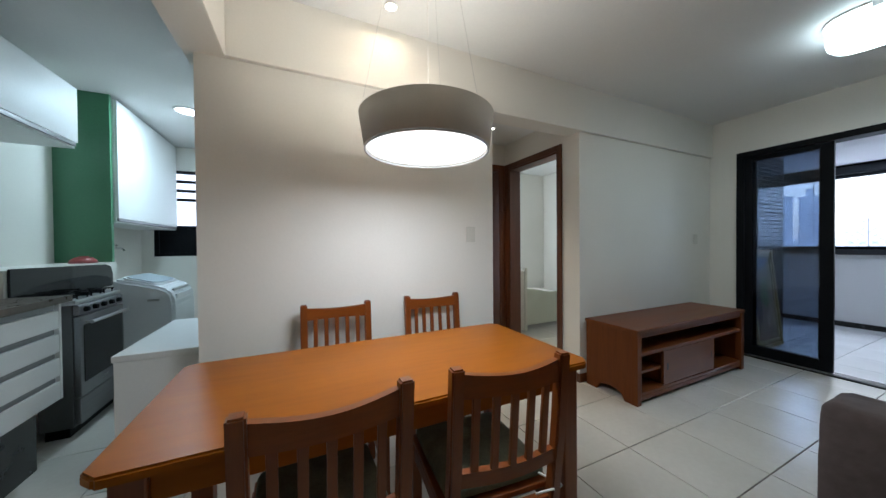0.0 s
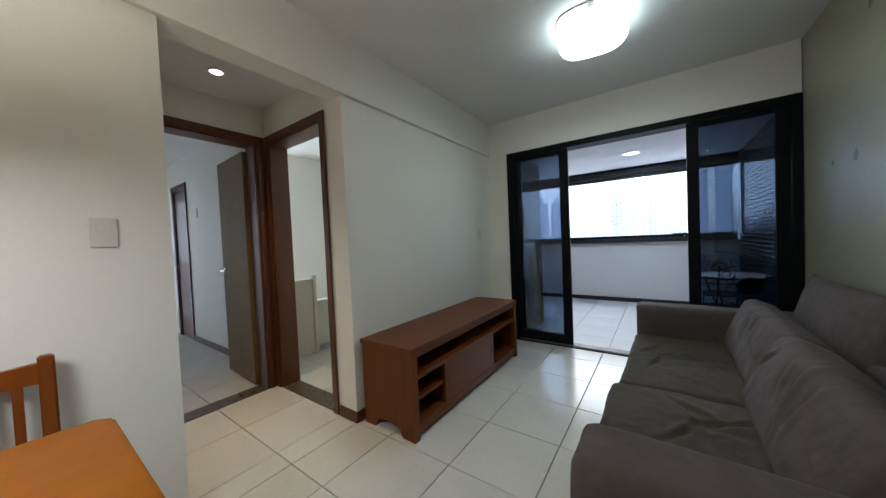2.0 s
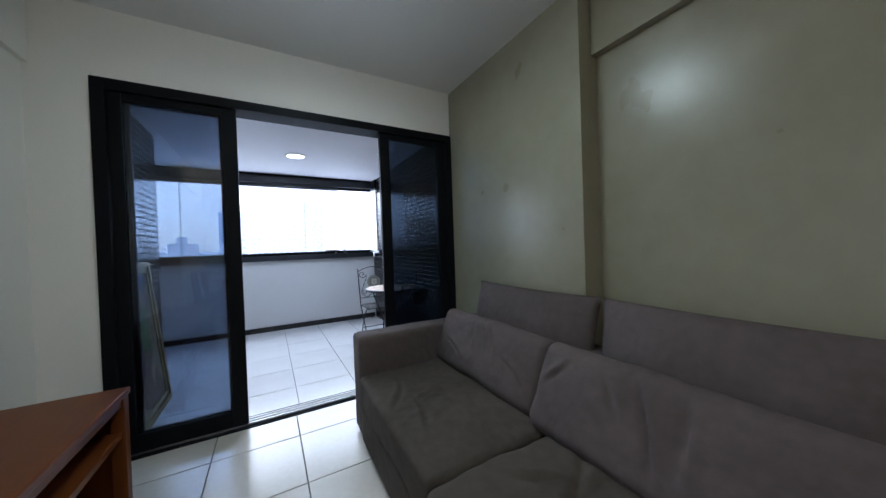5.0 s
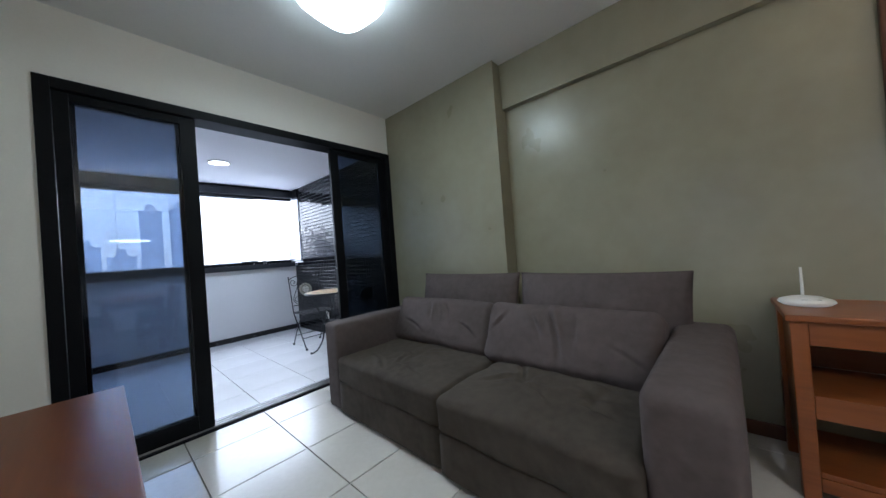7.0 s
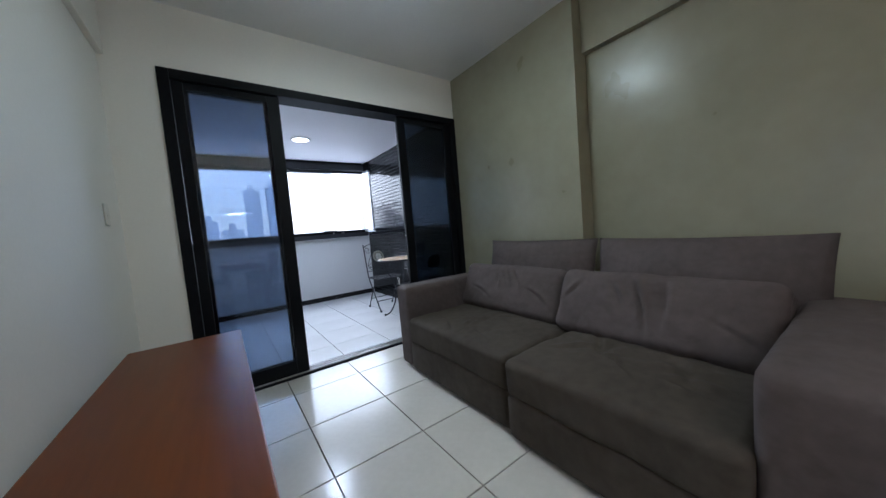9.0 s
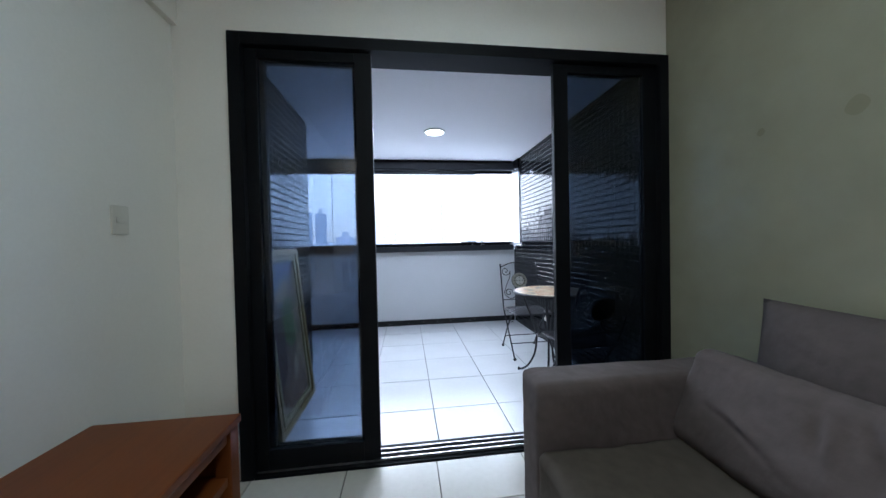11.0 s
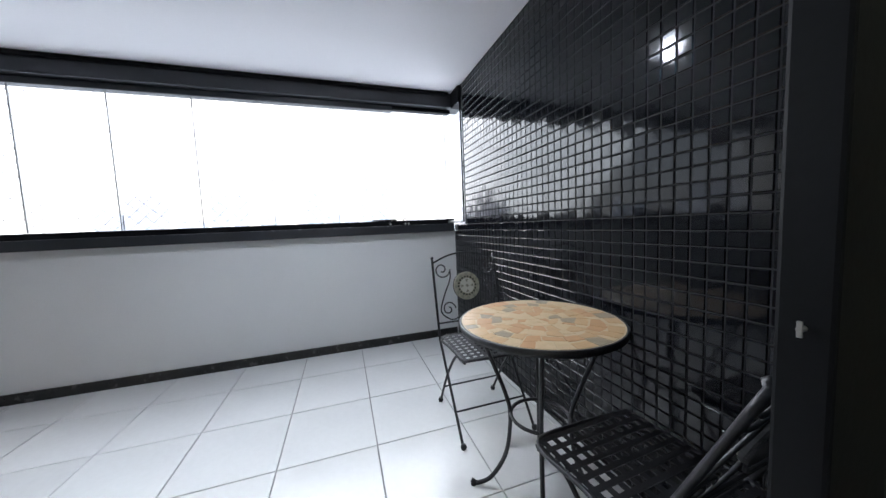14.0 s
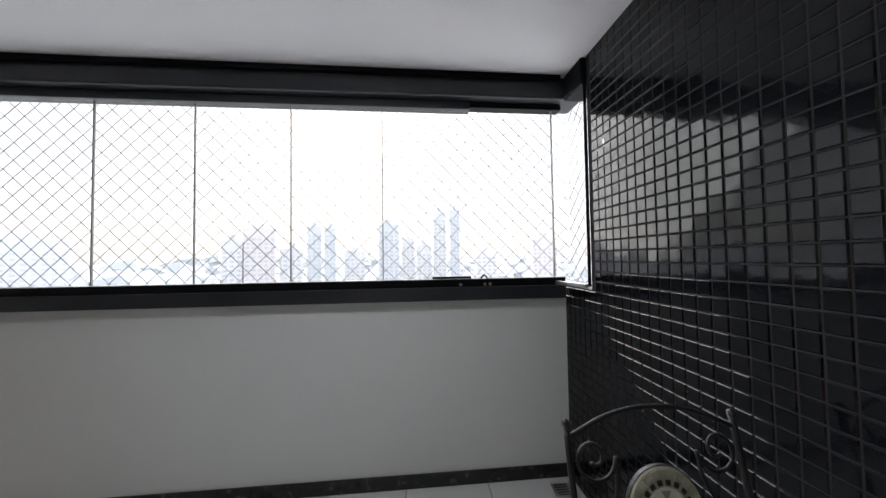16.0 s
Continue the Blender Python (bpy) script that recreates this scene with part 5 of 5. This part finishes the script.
MEDAL_WHITE = mottled("medal_white_piece", (0.60, 0.60, 0.55), (0.72, 0.72, 0.66), 0.4, 20, 140, 0.1)
MEDAL_GREY = mottled("medal_grey_piece", (0.24, 0.24, 0.19), (0.36, 0.36, 0.30), 0.4, 20, 140, 0.1)


def bistro_chair(m, label, recline=0.215):
    """Folding chair. Local: it faces -y; its back stands at y = 0.45 and its long legs run forward to y = 0."""
    t = thing("folding_chair", label, "chair", m, "chairs beside the bistro table")
    w = 0.205

    def back(z):
        """The y of the long legs at a height."""
        return 0.02 + (z - 0.0) * (0.40 / 0.55) if z < 0.45 else 0.347 + (z - 0.45) * recline

    fall = math.sqrt((1 + 0.215 ** 2) / (1 + recline ** 2))

    def leaned(pts):
        """Points of the back, brought down along its slope when it reclines further."""
        high = [(x, 0.45 + (z - 0.45) * fall if z > 0.45 else z) for x, _, z in pts]
        return [(x, back(z), z) for x, z in high]

    def leaned_pose(x, z, turn=0):
        return Matrix.Translation(leaned([(x, 0, z)])[0]) @ pose(0, 0, 0, turn, 0, 0)

    for s in (-1, 1):
        line = bend([(s * w, back(0.012), 0.012), (s * w, back(0.30), 0.30), (s * w, back(0.45), 0.45), (s * w, back(0.60), 0.60), (s * w, back(0.91), 0.91)], 6)
        line = leaned(line)
        leg = part("back_post", tube(line, 0.0075, 8), WROUGHT, t, smooth=True)
        part("finial", lathe([(0, 0), (0.009, 0.003), (0.010, 0.012), (0, 0.020)], 12), WROUGHT, leg, smooth=True, at=leaned_pose(s * w, 0.906))
        part("foot", lathe([(0, 0), (0.012, 0.0), (0.016, 0.012), (0.012, 0.024), (0, 0.026)], 14), WROUGHT, leg, smooth=True, at=pose(s * w, back(0.0), 0.0))
        x = s * (w - 0.022)
        rear = part("rear_leg", tube(bend([(x, 0.46, 0.012), (x, 0.30, 0.25), (x, 0.15, 0.415), (x, 0.07, 0.432), (x, 0.02, 0.436)], 6), 0.007, 8), WROUGHT, t, smooth=True)
        part("foot", lathe([(0, 0), (0.012, 0.0), (0.016, 0.012), (0.012, 0.024), (0, 0.026)], 14), WROUGHT, rear, smooth=True, at=pose(x, 0.46, 0.0))
    part("front_stretcher", tube([(-w, back(0.135), 0.135), (w, back(0.135), 0.135)], 0.005, 8), WROUGHT, t)
    part("rear_stretcher", tube([(-w + 0.022, 0.375, 0.14), (w - 0.022, 0.375, 0.14)], 0.005, 8), WROUGHT, t)
    # arched crest, lower rail and scrolls of the back
    part("crest", tube(leaned(bend([(-w, back(0.885), 0.885), (-w * 0.5, back(0.925), 0.925), (0, back(0.938), 0.938), (w * 0.5, back(0.925), 0.925), (w, back(0.885), 0.885)], 8)), 0.0055, 8), WROUGHT, t, smooth=True)
    part("lower_rail", tube(leaned([(-w, 0, 0.535), (w, 0, 0.535)]), 0.005, 8), WROUGHT, t)
    for s in (-1, 1):
        up = spiral(s * 0.150, 0.842, 0.052, 1.35, math.pi / 2 + s * math.pi / 2 - s * 0.0, s, back)
        low = spiral(s * 0.130, 0.610, 0.044, 1.25, math.pi / 2 + s * math.pi / 2, -s, back)
        part("scroll", tube(leaned(up), 0.0042, 7), WROUGHT, t, smooth=True)
        part("scroll", tube(leaned(low), 0.0042, 7), WROUGHT, t, smooth=True)
        link = bend([(s * 0.098, back(0.842), 0.842), (s * 0.105, back(0.78), 0.78), (s * 0.150, back(0.69), 0.69), (s * 0.178, back(0.60), 0.60), (s * 0.120, back(0.548), 0.548), (s * 0.070, back(0.56), 0.56), (s * 0.035, back(0.60), 0.60), (s * 0.025, back(0.65), 0.65)], 6)
        part("scroll_link", tube(leaned(link), 0.0042, 7), WROUGHT, t, smooth=True)
    # round mosaic medal
    tilt = leaned_pose(0, 0.735, 90 - math.degrees(math.atan(recline)))
    R = 0.083
    med = part("medal", lathe([(0, -0.009), (R, -0.009), (R + 0.003, 0), (R, 0.007), (0, 0.007)], 48), MEDAL_BED, t, "round stone mosaic medal", smooth=False, at=tilt)
    # Assumed iron pan, added unseen so the medal's back stays dark.
    part("dark_back_plate", lathe([(0, -0.013), (R + 0.001, -0.013), (R + 0.005, -0.006), (R + 0.005, 0.003), (R + 0.0035, 0.003), (R + 0.0035, -0.0094), (0, -0.0094)], 48), WROUGHT, med, "assumed black iron pan darkening the back of the medal")
    for k in range(24):
        a = 2 * math.pi * k / 24
        part("rim_piece", box(R - 0.019, R - 0.002, -0.0085, 0.0085, 0.0071, 0.0090, 0.0008, 1), (MEDAL_GREY, MEDAL_BED)[k % 2], med, at=pose(0, 0, 0, 0, 0, math.degrees(a)))
    for k in range(18):
        part("dark_piece", box(0.050, 0.061, -0.006, 0.006, 0.0071, 0.0092, 0.0008, 1), MEDAL_DARK, med, at=pose(0, 0, 0, 0, 0, 20 * k))
    part("centre", lathe([(0, 0.0072), (0.046, 0.0072), (0.046, 0.0086), (0, 0.0086)], 32), MEDAL_WHITE, med)
    for k in range(4):
        part("petal", prism([(0.020, 0), (0.040, 0.011), (0.040, -0.011)], 0.0088, 0.0098), MEDAL_GREY, med, at=pose(0, 0, 0, 0, 0, 90 * k))
    part("heart", box(-0.008, 0.008, -0.008, 0.008, 0.0088, 0.0098), MEDAL_GREY, med, at=pose(0, 0, 0, 0, 0, 45))
    # woven strap seat
    z = 0.445
    rim = bend([(-0.185, 0.02, z), (-0.19, 0.20, z), (-0.185, 0.375, z), (0, 0.39, z), (0.185, 0.375, z), (0.19, 0.20, z), (0.185, 0.02, z), (0, 0.005, z)], 6)
    part("seat_rim", tube(rim, 0.007, 8, closed=True), WROUGHT, t, smooth=True)
    part("seat_hinge", tube([(-0.205, 0.345, z), (0.205, 0.345, z)], 0.005, 8), WROUGHT, t)
    for k in range(10):
        x = -0.172 + k * 0.0382
        part("strap", box(x - 0.0085, x + 0.0085, 0.012, 0.384, z + 0.001, z + 0.003), WROUGHT, t)
    for k in range(10):
        y = 0.026 + k * 0.0382
        part("strap", box(-0.187, 0.187, y - 0.0085, y + 0.0085, z + 0.0034, z + 0.0054), WROUGHT, t)
    return t


bistro_chair(pose(1.545, 6.165, 0), "black wrought iron folding chair with a round mosaic medal")
bistro_chair(pose(1.545, 5.622, 0, 0, 0, 183), "black wrought iron folding chair with a strap seat near the door", 0.44)


def street_painting():
    """Leans against the pier; local x runs along the wall, z up."""
    t = thing("painting", "gilt framed painting of a sloping village street, leaning on the mosaic", "painting", Matrix.Translation((LX + 0.140, 5.518, 0.0)) @ pose(0, 0, 0, 0, 0, 90) @ pose(0, 0, 0, -5.5, 0, 0))
    w, h = 0.645, 1.15
    liner = mottled("pale_gilt_liner", (0.44, 0.35, 0.14), (0.60, 0.50, 0.24), 0.45, 10, 90, 0.1)
    dark_gilt = mottled("dark_gilt", (0.16, 0.09, 0.02), (0.30, 0.19, 0.06), 0.45, 14, 120, 0.2)
    for name, mat, d0, d1, front in (("outer_moulding", GILT, 0.0, 0.040, -0.026), ("middle_moulding", dark_gilt, 0.0405, 0.060, -0.016), ("inner_moulding", liner, 0.0605, 0.088, -0.021)):
        for s in (-1, 1):
            a, b = sorted((s * (w / 2 - d0), s * (w / 2 - d1)))
            part(name, box(a, b, front, 0.012, d0, h - d0, 0.005), mat, t)
        for z0, z1 in ((d0, d1), (h - d1, h - d0)):
            part(name, box(-w / 2 + d1 + 0.0005, w / 2 - d1 - 0.0005, front, 0.012, z0, z1, 0.005), mat, t)
    W, H = w / 2 - 0.0885, h - 0.177
    z0 = 0.0885
    canvas = part("canvas", box(-W, W, -0.004, 0.006, z0, z0 + H), mottled("painted_sky", (0.04, 0.10, 0.26), (0.22, 0.30, 0.42), 0.55, 5, 30, 0.2, stretch=(1, 1, 3)), t, "blue painted sky")

    def patch(name, pts, dark, light, y):
        bm = bmesh.new()
        f = bm.faces.new([bm.verts.new((x * W, y, z0 + min(1.0, z + 0.12 * min(1.0, z / 0.3)) * H)) for x, z in pts])
        e = bmesh.ops.extrude_face_region(bm, geom=[f])
        bmesh.ops.translate(bm, verts=[v for v in e["geom"] if isinstance(v, bmesh.types.BMVert)], vec=(0, 0.0006, 0))
        bmesh.ops.recalc_face_normals(bm, faces=bm.faces)
        part(name, bm, mottled("paint_" + name, dark, light, 0.55, 9, 60, 0.25), canvas)

    patch("far_hill", [(-1, 0.60), (1, 0.60), (1, 0.76), (0.5, 0.80), (0.1, 0.78), (-0.6, 0.72), (-1, 0.70)], (0.18, 0.24, 0.30), (0.30, 0.34, 0.36), -0.0055)
    patch("far_roof", [(-0.7, 0.60), (0.5, 0.60), (0.45, 0.72), (0.25, 0.76), (-0.6, 0.66)], (0.40, 0.28, 0.18), (0.58, 0.46, 0.32), -0.0068)
    patch("trees", [(-0.3, 0.28), (0.8, 0.28), (0.8, 0.60), (0.4, 0.63), (0.0, 0.62), (-0.3, 0.56)], (0.04, 0.10, 0.02), (0.16, 0.26, 0.06), -0.0080)
    patch("street", [(-1, 0), (1, 0), (1, 0.20), (0.5, 0.30), (0.1, 0.28), (-0.3, 0.34), (-1, 0.30)], (0.14, 0.08, 0.05), (0.30, 0.19, 0.10), -0.0092)
    patch("left_house", [(-1, 0.08), (-0.35, 0.20), (-0.28, 0.53), (-0.45, 0.55), (-0.62, 0.64), (-1, 0.68)], (0.04, 0.025, 0.02), (0.12, 0.07, 0.05), -0.0104)
    patch("left_roof", [(-1, 0.66), (-0.5, 0.60), (-0.15, 0.52), (-0.30, 0.50), (-1, 0.62)], (0.03, 0.02, 0.02), (0.07, 0.05, 0.05), -0.0116)
    patch("right_house", [(0.45, 0.20), (1, 0.05), (1, 0.86), (0.75, 0.80), (0.52, 0.66)], (0.24, 0.16, 0.08), (0.46, 0.34, 0.18), -0.0104)
    patch("right_roof", [(0.40, 0.66), (0.70, 0.80), (1, 0.90), (1, 0.84), (0.72, 0.75)], (0.06, 0.03, 0.03), (0.13, 0.07, 0.05), -0.0116)
    for x, z in ((0.62, 0.58), (0.62, 0.36), (0.80, 0.56), (0.80, 0.32)):
        patch("house_window", [(x, z), (x + 0.08, z - 0.01), (x + 0.08, z + 0.13), (x, z + 0.12)], (0.05, 0.03, 0.03), (0.14, 0.08, 0.06), -0.0128)
    patch("steps", [(0.1, 0.10), (0.6, 0.20), (0.6, 0.28), (0.1, 0.20)], (0.36, 0.26, 0.14), (0.52, 0.40, 0.24), -0.0104)
    return t


street_painting()
lb = box(-0.30, 0.30, -0.012, 0.012, 0, 0.80, 0.003)
tagged(part("leaning_board", lb, RAW_WOOD, at=Matrix.Translation((-1.143, 6.75, 0)) @ pose(0, 0, 0, 6.0, 0, 0)), "plain pale wooden board leaning behind the mosaic pier", "board")
dr = thing("floor_drain", "small square grey metal floor drain in the balcony corner", "drain", pose(1.80, 7.60, 0.001))
part("grate_frame", box(-0.05, 0.05, -0.05, 0.05, 0, 0.003, 0.001), STEEL, dr)
for k in range(5):
    part("slot", box(-0.036, 0.036, -0.037 + k * 0.017, -0.031 + k * 0.017, 0.0031, 0.0036), BLACK_METAL, dr)

# ---- floor tiles and mosaic, piece by piece ----


def tile_mesh(w, h, t, chamfer, mat, name):
    """A chamfered tile lying on its back: face up, centred, its top at z = 0."""
    b = bmesh.new()
    rows = []
    for i, (x, z) in enumerate(((0, -t), (0, -chamfer), (chamfer, 0))):
        rows.append([b.verts.new((sx * (w / 2 - x), sy * (h / 2 - x), z)) for sx, sy in ((-1, -1), (1, -1), (1, 1), (-1, 1))])
    for u, v in zip(rows, rows[1:]):
        for k in range(4):
            b.faces.new((u[k], u[(k + 1) % 4], v[(k + 1) % 4], v[k]))
    b.faces.new(rows[-1])
    return mesh_of(b, name, mat)


def lay(parent, x0, x1, y0, y1, gx, gy, mat, rnd, z=0.0):
    """Square floor tiles on a grid through (gx, gy), cut at the edges of the area."""
    cache = {}
    i0, i1 = math.floor((x0 - gx) / TILE), math.ceil((x1 - gx) / TILE)
    j0, j1 = math.floor((y0 - gy) / TILE), math.ceil((y1 - gy) / TILE)
    for i in range(i0, i1):
        for j in range(j0, j1):
            a, b = max(x0, gx + i * TILE), min(x1, gx + (i + 1) * TILE)
            c, d = max(y0, gy + j * TILE), min(y1, gy + (j + 1) * TILE)
            if b - a < 0.02 or d - c < 0.02:
                continue
            key = (round(b - a, 4), round(d - c, 4))
            if key not in cache:
                cache[key] = tile_mesh(key[0] - JOINT, key[1] - JOINT, 0.012, 0.0015, mat, "tile")
            ob = new("tile", cache[key])
            ob.parent = parent
            ob.matrix_basis = pose((a + b) / 2, (c + d) / 2, z + rnd.uniform(-0.0004, 0.0004), rnd.uniform(-0.05, 0.05), rnd.uniform(-0.05, 0.05), 0)


rnd = random.Random(11)
fl = thing("floor", "off-white square ceramic floor tiles with grey joints", "floor", kind="structure")
for area in ((TV_X, 1.99, 0.037, 4.92), (-0.90, 1.99, -1.30, 0.037), (-1.87, TV_X, 1.853, 2.775)):
    lay(fl, *area, -0.024, 4.640, FLOOR_TILE, rnd)
kf = thing("floor_kitchen", "off-white ceramic kitchen floor tiles", "floor", kind="structure")
lay(kf, -4.19, -0.90, -1.39, 0.037, -0.024, 4.640, FLOOR_TILE, rnd)
rf = thing("floor_room", "off-white ceramic floor tiles in the room behind the hall", "floor", kind="structure")
lay(rf, -5.65, -2.02, 0.45, 2.86, -0.024, 4.640, FLOOR_TILE, rnd)
bf = thing("floor_bedroom", "off-white ceramic bedroom floor tiles", "floor", kind="structure")
lay(bf, -3.6, -0.90, 2.925, 5.0, -0.024, 4.640, FLOOR_TILE, rnd)
of = thing("balcony_floor", "white square ceramic balcony floor tiles", "floor", kind="structure")
lay(of, -2.7, BX + 0.01, 5.087, PY, 0.472, 6.373, BALCONY_TILE, rnd)

MT = 0.0505
MJ = 0.0045


def mosaic(name, label, origin, across, count, rows, skip=None, singles=None):
    """A wall of small glossy tiles. across: level direction; the face looks along across x up."""
    o, u = Vector(origin), Vector(across).normalized()
    up = Vector((0, 0, 1))
    nrm = u.cross(up)
    base = Matrix((u, up, nrm)).transposed().to_4x4()
    holder = thing(name, label, "wall tiles", kind="structure")
    me = tile_mesh(MT - MJ, MT - MJ, 0.008, 0.0028, MOSAIC, "mosaic_tile")
    co = [v.co.copy() for v in me.vertices]
    fa = [tuple(p.vertices) for p in me.polygons]
    verts, faces = [], []
    for i in range(count):
        for j in range(rows):
            if skip and skip(i, j):
                continue
            m = Matrix.Translation(o + u * (i + 0.5) * MT + up * (j + 0.5) * MT) @ base @ pose(0, 0, rnd.uniform(-0.0006, 0.0004), rnd.uniform(-0.9, 0.9), rnd.uniform(-0.9, 0.9), rnd.uniform(-0.3, 0.3))
            if singles and singles(i, j):
                ob = new("tile", me)
                ob.parent = holder
                ob.matrix_basis = m
            else:
                n = len(verts)
                verts += [m @ c for c in co]
                faces += [tuple(k + n for k in f) for f in fa]
    rest = bpy.data.meshes.new("tile_field")
    rest.from_pydata(verts, [], faces)
    rest.materials.append(MOSAIC)
    ob = new("tile_field", rest)
    ob.parent = holder
    tagged(ob, kind="stuff")
    return holder


# face towards -x: level direction runs along -y... (across x up = -x)
n_right = int((7.70 - 5.09) / MT)
top_row = int(BCEIL / MT)
mosaic("wall_mosaic_right", "glossy black square mosaic tiles on the balcony wall", (BX + 0.004, 7.70, 0.002), (0, -1, 0), n_right, top_row,
       lambda i, j: i < 6 and j >= 22, lambda i, j: 14 <= i < 34 and 22 <= j < 37)
mosaic("wall_mosaic_left", "glossy black square mosaic tiles on the balcony pier", (LX - 0.004, 5.09, 0.002), (0, 1, 0), 25, top_row)
mosaic("pier_mosaic_end", "glossy black square mosaic tiles on the end of the pier", (LX - 0.004 - 0.0, 6.374, 0.002), (-1, 0, 0), 14, top_row)
